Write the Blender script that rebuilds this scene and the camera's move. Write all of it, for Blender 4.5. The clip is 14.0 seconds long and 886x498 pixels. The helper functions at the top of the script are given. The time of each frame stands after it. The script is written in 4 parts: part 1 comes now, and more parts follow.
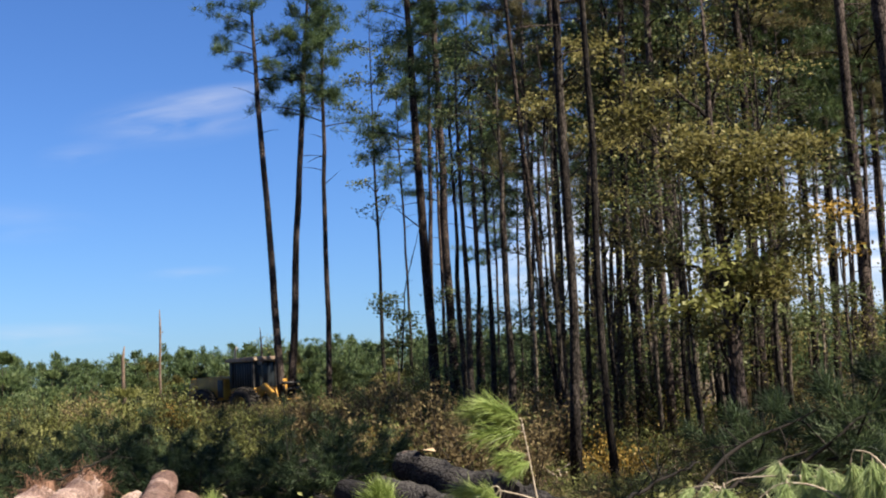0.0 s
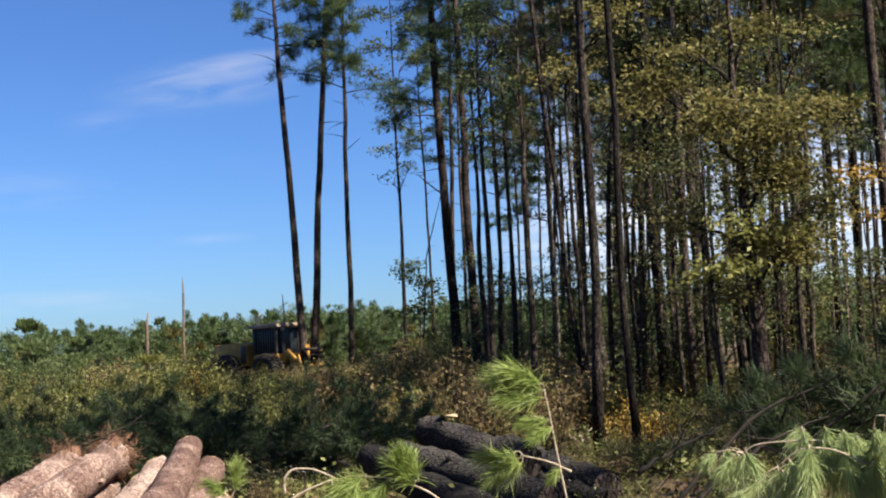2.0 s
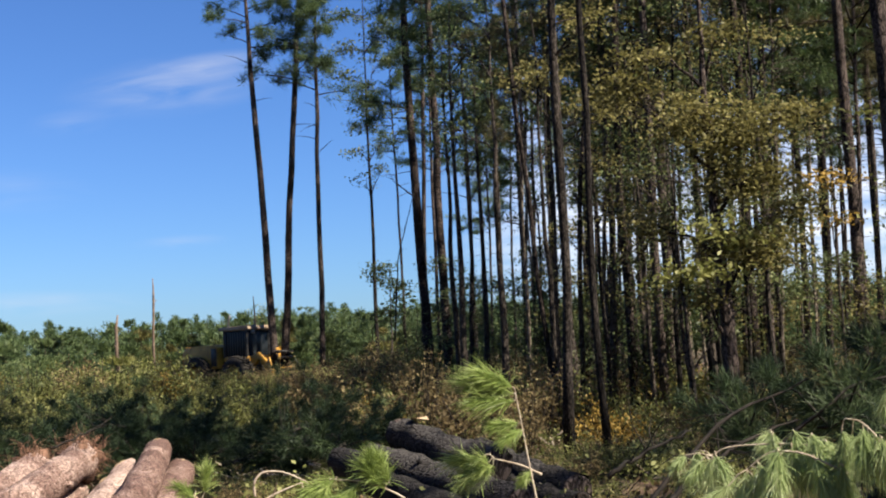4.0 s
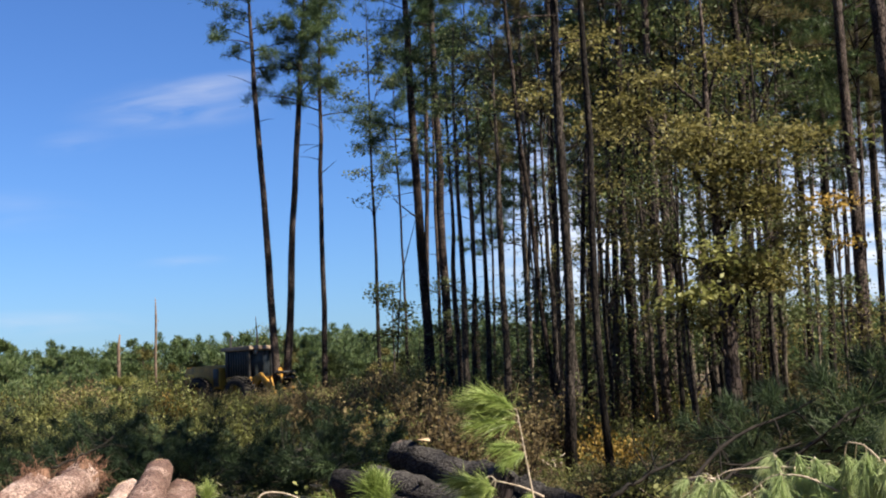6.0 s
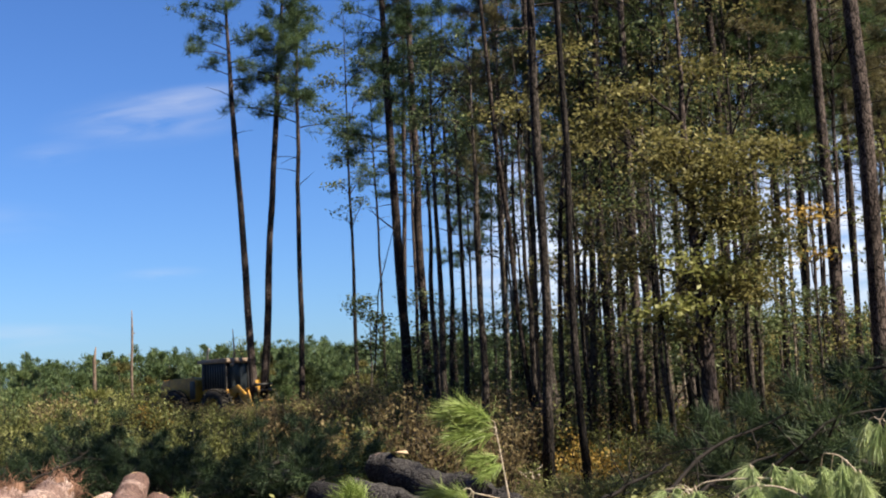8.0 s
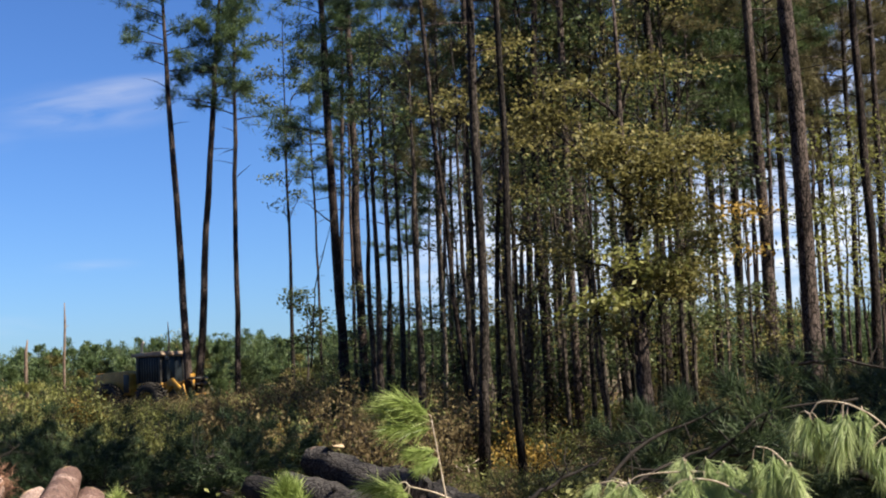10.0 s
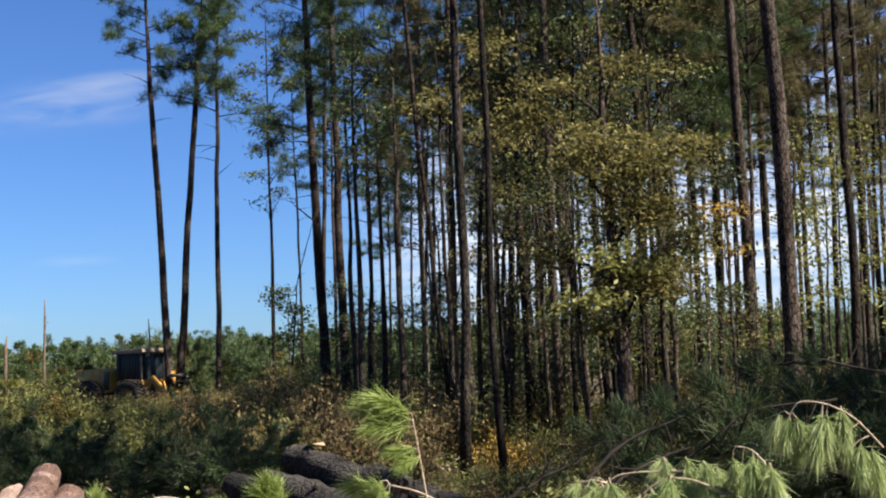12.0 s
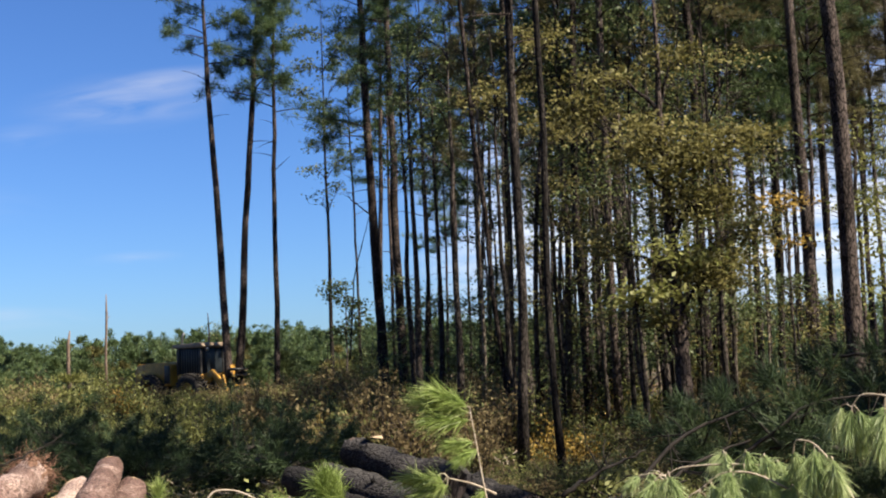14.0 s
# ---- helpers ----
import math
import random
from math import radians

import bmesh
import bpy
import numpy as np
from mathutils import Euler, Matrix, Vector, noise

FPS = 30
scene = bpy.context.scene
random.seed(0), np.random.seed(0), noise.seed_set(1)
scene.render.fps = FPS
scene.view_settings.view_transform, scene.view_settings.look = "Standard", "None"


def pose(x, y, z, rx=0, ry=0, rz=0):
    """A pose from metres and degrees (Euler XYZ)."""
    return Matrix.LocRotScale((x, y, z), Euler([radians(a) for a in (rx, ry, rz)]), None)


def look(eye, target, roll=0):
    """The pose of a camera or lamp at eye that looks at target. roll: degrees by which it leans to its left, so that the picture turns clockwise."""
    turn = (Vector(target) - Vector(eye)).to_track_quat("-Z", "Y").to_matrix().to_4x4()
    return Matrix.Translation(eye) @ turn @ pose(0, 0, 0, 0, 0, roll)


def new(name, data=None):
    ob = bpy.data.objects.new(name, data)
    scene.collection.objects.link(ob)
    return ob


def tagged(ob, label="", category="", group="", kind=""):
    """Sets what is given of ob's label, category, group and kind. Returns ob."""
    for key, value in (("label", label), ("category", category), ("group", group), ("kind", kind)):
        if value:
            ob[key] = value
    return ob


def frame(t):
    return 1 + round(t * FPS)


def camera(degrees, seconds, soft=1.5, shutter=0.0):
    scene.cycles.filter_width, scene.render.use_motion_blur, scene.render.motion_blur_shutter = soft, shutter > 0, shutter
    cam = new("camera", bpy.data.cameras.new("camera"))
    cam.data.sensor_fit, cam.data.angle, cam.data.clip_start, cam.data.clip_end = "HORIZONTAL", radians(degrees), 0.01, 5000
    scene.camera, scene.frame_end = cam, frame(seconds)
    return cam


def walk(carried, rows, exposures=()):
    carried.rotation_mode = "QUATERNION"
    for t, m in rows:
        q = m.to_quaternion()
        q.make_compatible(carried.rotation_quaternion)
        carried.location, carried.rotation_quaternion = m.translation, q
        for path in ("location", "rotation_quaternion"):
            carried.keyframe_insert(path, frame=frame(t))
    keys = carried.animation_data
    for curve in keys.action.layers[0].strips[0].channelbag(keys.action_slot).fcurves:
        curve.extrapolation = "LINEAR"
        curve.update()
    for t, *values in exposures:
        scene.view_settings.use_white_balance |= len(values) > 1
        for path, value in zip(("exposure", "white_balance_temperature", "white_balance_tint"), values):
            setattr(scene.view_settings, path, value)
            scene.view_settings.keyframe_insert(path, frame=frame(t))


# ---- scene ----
cam = camera(38, 14.0, soft=2.05)
EYE = (0.0, 0.0, 1.75)
walk(cam, [
    (0.0, pose(*EYE, 95.587, 2.495, -0.413)),
    (0.5, pose(*EYE, 95.348, 2.594, -0.678)),
    (1.0, pose(*EYE, 94.965, 2.415, -0.863)),
    (1.5, pose(*EYE, 94.539, 2.490, -0.363)),
    (2.0, pose(*EYE, 94.123, 2.613, 0.564)),
    (2.5, pose(*EYE, 94.014, 2.627, 0.846)),
    (3.0, pose(*EYE, 94.081, 2.626, 0.477)),
    (3.5, pose(*EYE, 94.112, 2.558, -0.186)),
    (3.7, pose(*EYE, 94.119, 2.522, -0.559)),
    (5.8, pose(*EYE, 95.092, 2.373, -0.969)),
    (6.0, pose(*EYE, 95.139, 2.189, -0.613)),
    (6.5, pose(*EYE, 95.324, 1.843, 0.212)),
    (7.0, pose(*EYE, 95.505, 1.819, 0.544)),
    (7.5, pose(*EYE, 95.618, 2.051, -0.193)),
    (8.0, pose(*EYE, 95.630, 2.313, -1.604)),
    (8.5, pose(*EYE, 95.582, 2.414, -2.636)),
    (9.0, pose(*EYE, 95.530, 2.201, -3.303)),
    (9.2, pose(*EYE, 95.497, 2.184, -3.597)),
    (11.3, pose(*EYE, 94.939, 1.951, -5.016)),
    (11.5, pose(*EYE, 94.982, 1.818, -5.053)),
    (12.0, pose(*EYE, 95.160, 1.918, -5.232)),
    (12.5, pose(*EYE, 95.257, 1.882, -5.659)),
    (13.0, pose(*EYE, 95.134, 1.694, -6.001)),
    (13.5, pose(*EYE, 95.026, 1.760, -5.394)),
    (14.0, pose(*EYE, 94.948, 2.079, -2.697)),
])

# ---- light: low autumn sun from the side, clear sky with a few wisps ----
SUN_BEARING, SUN_HEIGHT = 121.0, 46.0      # degrees clockwise from +Y, degrees up


def sky():
    w = bpy.data.worlds.new("sky")
    scene.world = w
    w.use_nodes = True
    nt = w.node_tree
    n, l = nt.nodes, nt.links
    bg = n["Background"]
    bg.inputs["Strength"].default_value = 0.05
    st = n.new("ShaderNodeTexSky")
    st.sky_type, st.sun_disc = "NISHITA", False
    st.sun_elevation, st.sun_rotation = radians(SUN_HEIGHT), radians(SUN_BEARING)
    st.air_density, st.dust_density, st.ozone_density, st.altitude = 1.0, 0.3, 2.5, 100
    tc = n.new("ShaderNodeTexCoord")
    colour, first = st.outputs[0], None
    # wisps of cirrus: bearing, height, half width, half height (degrees), tilt, strength
    for az, el, wide, high, tilt, amount in ((-10.6, 11.7, 5.6, 1.5, 7, 0.34), (-9.4, 12.5, 3.6, 0.7, 9, 0.42), (-15.2, 10.1, 2.2, 0.7, 8, 0.16),
                                             (-10.7, 4.9, 2.6, 0.4, 2, 0.22), (-17.5, 2.4, 7.0, 0.7, 0, 0.3), (-19, 7.2, 6.0, 1.2, 0, 0.12), (8, 4.5, 8.0, 5.0, 6, 0.95), (20, 5.5, 10.0, 7.0, 4, 0.95), (21, 12, 9.0, 5.0, 4, 0.6), (14, 5.0, 13.0, 6.5, 2, 0.9), (7, 8.0, 7.0, 5.0, 8, 0.7)):
        mp = n.new("ShaderNodeMapping")
        mp.vector_type = "POINT"
        q = Euler((radians(el), 0, radians(-az))).to_matrix().inverted()
        q = Matrix.Rotation(radians(tilt), 3, "Y") @ q
        mp.inputs["Rotation"].default_value = q.to_euler()
        l.new(tc.outputs["Generated"], mp.inputs["Vector"])
        sc = n.new("ShaderNodeVectorMath")
        sc.operation = "MULTIPLY"
        sc.inputs[1].default_value = (1 / radians(wide), 0, 1 / radians(high))
        l.new(mp.outputs[0], sc.inputs[0])
        ln = n.new("ShaderNodeVectorMath")
        ln.operation = "LENGTH"
        l.new(sc.outputs[0], ln.inputs[0])
        fall = n.new("ShaderNodeMapRange")
        fall.interpolation_type = "SMOOTHSTEP"
        fall.inputs[1].default_value, fall.inputs[2].default_value = 1.0, 0.0
        l.new(ln.outputs["Value"], fall.inputs[0])
        st2 = n.new("ShaderNodeVectorMath")
        st2.operation = "MULTIPLY"
        st2.inputs[1].default_value = (16, 1, 85)
        l.new(mp.outputs[0], st2.inputs[0])
        nz = n.new("ShaderNodeTexNoise")
        nz.inputs["Scale"].default_value, nz.inputs["Detail"].default_value, nz.inputs["Distortion"].default_value = 1.0, 5, 0.6
        l.new(st2.outputs[0], nz.inputs["Vector"])
        nr = n.new("ShaderNodeMapRange")
        nr.inputs[1].default_value, nr.inputs[2].default_value = 0.3, 0.7
        l.new(nz.outputs[0], nr.inputs[0])
        m1 = n.new("ShaderNodeMath")
        m1.operation = "MULTIPLY"
        l.new(fall.outputs[0], m1.inputs[0])
        l.new(nr.outputs[0], m1.inputs[1])
        ahead = n.new("ShaderNodeSeparateXYZ")
        l.new(mp.outputs[0], ahead.inputs[0])
        gt = n.new("ShaderNodeMath")
        gt.operation = "GREATER_THAN"
        l.new(ahead.outputs[1], gt.inputs[0])
        m2 = n.new("ShaderNodeMath")
        m2.operation = "MULTIPLY"
        l.new(m1.outputs[0], m2.inputs[0])
        l.new(gt.outputs[0], m2.inputs[1])
        m3 = n.new("ShaderNodeMath")
        m3.operation = "MULTIPLY"
        m3.inputs[1].default_value = amount
        l.new(m2.outputs[0], m3.inputs[0])
        mix = n.new("ShaderNodeMix")
        mix.data_type = "RGBA"
        mix.inputs["B"].default_value = (8.6, 8.8, 9.4, 1) if az > 0 else (6.0, 6.2, 6.9, 1)
        l.new(m3.outputs[0], mix.inputs["Factor"])
        first = first or mix
        l.new(colour, mix.inputs["A"])
        colour = mix.outputs["Result"]
    tint = n.new("ShaderNodeMix")
    tint.data_type, tint.blend_type = "RGBA", "MULTIPLY"
    tint.inputs["Factor"].default_value = 1.0
    tint.inputs["B"].default_value = (0.42, 0.65, 1.06, 1)
    l.new(st.outputs[0], tint.inputs["A"])
    l.new(tint.outputs["Result"], first.inputs["A"])
    l.new(colour, bg.inputs["Color"])


sky()
sun = new("sun", bpy.data.lights.new("sun", "SUN"))
sun.data.energy, sun.data.angle, sun.data.color = 5.0, radians(0.53), (1.0, 0.9, 0.74)
_b, _h = radians(SUN_BEARING), radians(SUN_HEIGHT)
sun.matrix_world = look((math.sin(_b) * math.cos(_h) * 50, math.cos(_b) * math.cos(_h) * 50, math.sin(_h) * 50), (0, 0, 0))
scene.view_settings.exposure = 1.42


# ---- materials ----
def nodes_of(name):
    m = bpy.data.materials.new(name)
    m.use_nodes = True
    nt = m.node_tree
    return m, nt.nodes, nt.links, nt.nodes["Principled BSDF"]


def ramp(n, l, source, stops):
    r = n.new("ShaderNodeValToRGB")
    el = r.color_ramp.elements
    while len(el) < len(stops):
        el.new(0.5)
    for e, (p, c) in zip(el, stops):
        e.position, e.color = p, (*c, 1)
    l.new(source, r.inputs[0])
    return r.outputs[0]


def noise_tex(n, l, scale, detail=4, stretch=None, coord="Object", rough=0.55):
    tc = n.new("ShaderNodeTexCoord")
    out = tc.outputs[coord]
    if stretch:
        mp = n.new("ShaderNodeMapping")
        mp.inputs["Scale"].default_value = stretch
        l.new(out, mp.inputs[0])
        out = mp.outputs[0]
    t = n.new("ShaderNodeTexNoise")
    t.inputs["Scale"].default_value, t.inputs["Detail"].default_value, t.inputs["Roughness"].default_value = scale, detail, rough
    l.new(out, t.inputs["Vector"])
    return t.outputs[0]


def bump(n, l, bsdf, height, strength, distance):
    b = n.new("ShaderNodeBump")
    b.inputs["Strength"].default_value, b.inputs["Distance"].default_value = strength, distance
    l.new(height, b.inputs["Height"])
    l.new(b.outputs[0], bsdf.inputs["Normal"])


def leaf_material(name, stops, through_light=0.35, rough=0.5):
    """Foliage: each leaf or needle has its own tone, each plant its own shade; light comes through."""
    m, n, l, b = nodes_of(name)
    g = n.new("ShaderNodeNewGeometry")
    oi = n.new("ShaderNodeObjectInfo")
    big = noise_tex(n, l, 0.9, 2)
    a = n.new("ShaderNodeMath")
    a.operation = "MULTIPLY_ADD"
    a.inputs[1].default_value, a.inputs[2].default_value = 0.36, -0.16
    l.new(g.outputs["Random Per Island"], a.inputs[0])
    c = n.new("ShaderNodeMath")
    c.operation = "MULTIPLY_ADD"
    c.inputs[1].default_value = 0.75
    l.new(big, c.inputs[0])
    l.new(a.outputs[0], c.inputs[2])
    d = n.new("ShaderNodeMath")
    d.operation = "MULTIPLY_ADD"
    d.inputs[1].default_value = 0.25
    l.new(oi.outputs["Random"], d.inputs[0])
    l.new(c.outputs[0], d.inputs[2])
    col = ramp(n, l, d.outputs[0], stops)
    l.new(col, b.inputs["Base Color"])
    b.inputs["Roughness"].default_value, b.inputs["Specular IOR Level"].default_value = rough, 0.2
    tr = n.new("ShaderNodeBsdfTranslucent")
    l.new(col, tr.inputs["Color"])
    mx = n.new("ShaderNodeMixShader")
    mx.inputs[0].default_value = through_light
    l.new(b.outputs[0], mx.inputs[1])
    l.new(tr.outputs[0], mx.inputs[2])
    l.new(mx.outputs[0], n["Material Output"].inputs["Surface"])
    return m


def bark_material(name, dark, mid, light, plate=14.0, deep=0.02, grain=(1, 1, 0.35), gap=0.22):
    """Bark in uneven plates with dark cracks between them; each trunk has its own tone."""
    m, n, l, b = nodes_of(name)
    tc = n.new("ShaderNodeTexCoord")
    mp = n.new("ShaderNodeMapping")
    mp.inputs["Scale"].default_value = grain
    l.new(tc.outputs["Object"], mp.inputs[0])
    warp = n.new("ShaderNodeTexNoise")
    warp.inputs["Scale"].default_value, warp.inputs["Detail"].default_value = plate * 0.9, 3
    l.new(mp.outputs[0], warp.inputs["Vector"])
    shift = n.new("ShaderNodeVectorMath")
    shift.operation = "MULTIPLY_ADD"
    shift.inputs[1].default_value = (0.9 / plate,) * 3
    l.new(warp.outputs["Color"], shift.inputs[0])
    l.new(mp.outputs[0], shift.inputs[2])
    v = n.new("ShaderNodeTexVoronoi")
    v.feature = "DISTANCE_TO_EDGE"
    v.inputs["Scale"].default_value = plate
    l.new(shift.outputs[0], v.inputs["Vector"])
    crack = n.new("ShaderNodeMapRange")
    crack.interpolation_type = "SMOOTHSTEP"
    crack.inputs[1].default_value, crack.inputs[2].default_value, crack.inputs[3].default_value = 0.0, 0.14, gap
    l.new(v.outputs["Distance"], crack.inputs[0])
    fine = noise_tex(n, l, plate * 3.5, 7, grain, rough=0.7)
    big = noise_tex(n, l, 1.6, 4)
    oi = n.new("ShaderNodeObjectInfo")
    tone = fine
    for source, share in ((big, 0.6), (oi.outputs["Random"], 0.2)):
        a = n.new("ShaderNodeMath")
        a.operation = "MULTIPLY_ADD"
        a.inputs[1].default_value = share
        l.new(source, a.inputs[0])
        l.new(tone, a.inputs[2])
        tone = a.outputs[0]
    col = ramp(n, l, tone, ((0.58, dark), (0.88, mid), (1.0, light)))
    mx = n.new("ShaderNodeMix")
    mx.data_type, mx.blend_type = "RGBA", "MULTIPLY"
    mx.inputs["Factor"].default_value = 1.0
    l.new(col, mx.inputs["A"])
    l.new(crack.outputs[0], mx.inputs["B"])
    l.new(mx.outputs["Result"], b.inputs["Base Color"])
    b.inputs["Roughness"].default_value, b.inputs["Specular IOR Level"].default_value = 0.9, 0.15
    hh = n.new("ShaderNodeMath")
    hh.operation = "MULTIPLY_ADD"
    hh.inputs[1].default_value = 0.5
    l.new(fine, hh.inputs[0])
    l.new(crack.outputs[0], hh.inputs[2])
    bump(n, l, b, hh.outputs[0], 0.8, deep)
    return m


def plain_material(name, a, b2, scale=6.0, rough=0.8, metal=0.0, relief=0.004):
    m, n, l, b = nodes_of(name)
    z = noise_tex(n, l, scale, 6)
    l.new(ramp(n, l, z, ((0.32, a), (0.68, b2))), b.inputs["Base Color"])
    b.inputs["Roughness"].default_value, b.inputs["Metallic"].default_value, b.inputs["Specular IOR Level"].default_value = rough, metal, 0.2 if rough > 0.7 else 0.5
    bump(n, l, b, z, 0.5, relief)
    return m


def ground_material():
    m, n, l, b = nodes_of("forest_floor")
    big = noise_tex(n, l, 0.22, 5)
    mid = noise_tex(n, l, 2.2, 6)
    fine = noise_tex(n, l, 26, 6)
    litter = ramp(n, l, fine, ((0.3, (0.03, 0.019, 0.012)), (0.5, (0.09, 0.052, 0.029)), (0.7, (0.2, 0.12, 0.066))))
    grass = ramp(n, l, fine, ((0.3, (0.02, 0.028, 0.008)), (0.7, (0.085, 0.095, 0.03))))
    f = n.new("ShaderNodeMath")
    f.operation = "MULTIPLY_ADD"
    f.inputs[1].default_value = 0.5
    l.new(mid, f.inputs[0])
    l.new(big, f.inputs[2])
    k = n.new("ShaderNodeMapRange")
    k.inputs[1].default_value, k.inputs[2].default_value = 0.68, 0.86
    l.new(f.outputs[0], k.inputs[0])
    mx = n.new("ShaderNodeMix")
    mx.data_type = "RGBA"
    l.new(k.outputs[0], mx.inputs["Factor"])
    l.new(litter, mx.inputs["A"])
    l.new(grass, mx.inputs["B"])
    l.new(mx.outputs["Result"], b.inputs["Base Color"])
    b.inputs["Roughness"].default_value = 0.95
    bump(n, l, b, fine, 0.7, 0.03)
    return m


GROUND = ground_material()
# Both trunk barks are near black: the stand's shade is in their colour.
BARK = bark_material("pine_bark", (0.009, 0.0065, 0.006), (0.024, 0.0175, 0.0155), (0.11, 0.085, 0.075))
BARK_SHADED = bark_material("shaded_thin_bark", (0.007, 0.006, 0.0055), (0.02, 0.016, 0.0145), (0.09, 0.074, 0.063), 16, 0.012)
# Pale tones paint sunlight onto the thin trunks.
BARK_SUNLIT = bark_material("sunlit_bark", (0.035, 0.028, 0.023), (0.1, 0.082, 0.065), (0.24, 0.2, 0.16), 9, 0.008)
BARK_LOG = bark_material("log_bark", (0.055, 0.027, 0.021), (0.22, 0.136, 0.112), (0.55, 0.41, 0.35), 17, 0.05, (1, 0.55, 1), 0.5)
# Near-black bark for the pile of dark logs.
BARK_NEAR_BLACK = bark_material("dark_log_bark", (0.006, 0.0055, 0.0055), (0.02, 0.018, 0.0175), (0.075, 0.068, 0.064), 20, 0.04, (0.6, 0.6, 1), 0.5)
WOOD_END = plain_material("cut_wood", (0.36, 0.24, 0.14), (0.55, 0.42, 0.27), 12)
TWIG = plain_material("dead_twig", (0.26, 0.2, 0.15), (0.52, 0.44, 0.35), 20)
TWIG_DARK = plain_material("dark_twig", (0.008, 0.0065, 0.0055), (0.03, 0.024, 0.02), 20)
WEATHERED = plain_material("weathered_wood", (0.08, 0.056, 0.042), (0.2, 0.145, 0.11), 7)
ROOT = plain_material("root_soil", (0.05, 0.026, 0.017), (0.24, 0.135, 0.09), 22, 0.95, 0, 0.05)
NEEDLES = leaf_material("pine_needles", ((0.1, (0.018, 0.032, 0.013)), (0.5, (0.055, 0.088, 0.032)), (0.9, (0.16, 0.21, 0.08))), 0.35)
NEEDLES_OLD = leaf_material("old_pine_needles", ((0.1, (0.034, 0.032, 0.015)), (0.5, (0.1, 0.088, 0.04)), (0.9, (0.24, 0.21, 0.1))), 0.4)
# Dark range holds the heaps' shade, light end their sunlit tips.
NEEDLES_SLASH_SHADED = leaf_material("shaded_slash_needles", ((0.1, (0.007, 0.014, 0.007)), (0.55, (0.027, 0.046, 0.021)), (0.9, (0.13, 0.175, 0.075))), 0.32)
NEEDLES_FRESH = leaf_material("fresh_needles", ((0.1, (0.09, 0.13, 0.03)), (0.5, (0.25, 0.33, 0.09)), (0.9, (0.52, 0.57, 0.25))), 0.4, 0.4)
NEEDLES_WILT = leaf_material("wilting_needles", ((0.1, (0.15, 0.21, 0.075)), (0.5, (0.33, 0.41, 0.18)), (0.9, (0.56, 0.6, 0.34))), 0.45, 0.4)
LEAF_GREEN = leaf_material("green_leaves", ((0.1, (0.014, 0.021, 0.009)), (0.5, (0.058, 0.078, 0.03)), (0.9, (0.22, 0.25, 0.1))), 0.4)
LEAF_OLIVE = leaf_material("olive_leaves", ((0.05, (0.026, 0.026, 0.009)), (0.5, (0.125, 0.114, 0.037)), (0.95, (0.46, 0.41, 0.17))), 0.44)
LEAF_GOLD = leaf_material("golden_leaves", ((0.05, (0.11, 0.075, 0.015)), (0.5, (0.26, 0.17, 0.035)), (0.95, (0.45, 0.3, 0.08))), 0.4)
LEAF_LIME = leaf_material("lime_leaves", ((0.1, (0.055, 0.062, 0.016)), (0.5, (0.15, 0.158, 0.044)), (0.9, (0.36, 0.35, 0.13))), 0.4)
LEAF_BROWN = leaf_material("brown_brush", ((0.05, (0.036, 0.027, 0.014)), (0.5, (0.15, 0.11, 0.054)), (0.95, (0.42, 0.35, 0.17))), 0.4, 0.7)
LEAF_BRUSH = leaf_material("brush_leaves", ((0.05, (0.038, 0.044, 0.015)), (0.5, (0.135, 0.145, 0.045)), (0.95, (0.42, 0.42, 0.17))), 0.44, 0.6)
LEAF_LITTER = leaf_material("dead_leaves", ((0.05, (0.03, 0.02, 0.01)), (0.5, (0.1, 0.065, 0.032)), (0.95, (0.25, 0.18, 0.09))), 0.2, 0.8)
LEAF_FAR = leaf_material("far_pine_needles", ((0.1, (0.028, 0.046, 0.02)), (0.5, (0.085, 0.125, 0.05)), (0.9, (0.19, 0.235, 0.095))), 0.42)
YELLOW = plain_material("yellow_machine_paint", (0.26, 0.13, 0.02), (0.58, 0.3, 0.03), 3, 0.55, 0, 0.001)
BLACK = plain_material("black_steel", (0.012, 0.012, 0.013), (0.045, 0.042, 0.04), 5, 0.5, 0.3, 0.001)
STEEL = plain_material("worn_steel", (0.2, 0.18, 0.16), (0.42, 0.39, 0.35), 7, 0.45, 0.7, 0.001)
RUBBER = plain_material("tyre_rubber", (0.015, 0.014, 0.013), (0.05, 0.044, 0.038), 9, 0.85)
ROOF_TIN = plain_material("dusty_roof_plate", (0.18, 0.12, 0.07), (0.34, 0.24, 0.15), 4, 0.6)


def glass_material():
    m, n, l, b = nodes_of("tinted_glass")
    b.inputs["Base Color"].default_value = (0.02, 0.025, 0.03, 1)
    b.inputs["Roughness"].default_value, b.inputs["Specular IOR Level"].default_value = 0.25, 0.15
    return m


GLASS = glass_material()

# ---- building helpers ----
rng = np.random.default_rng(7)


def unit(v):
    return v / np.maximum(np.linalg.norm(v, axis=-1, keepdims=True), 1e-9)


def polar(bearing, distance, z=0.0):
    a = radians(bearing)
    return np.array((math.sin(a) * distance, math.cos(a) * distance, z))


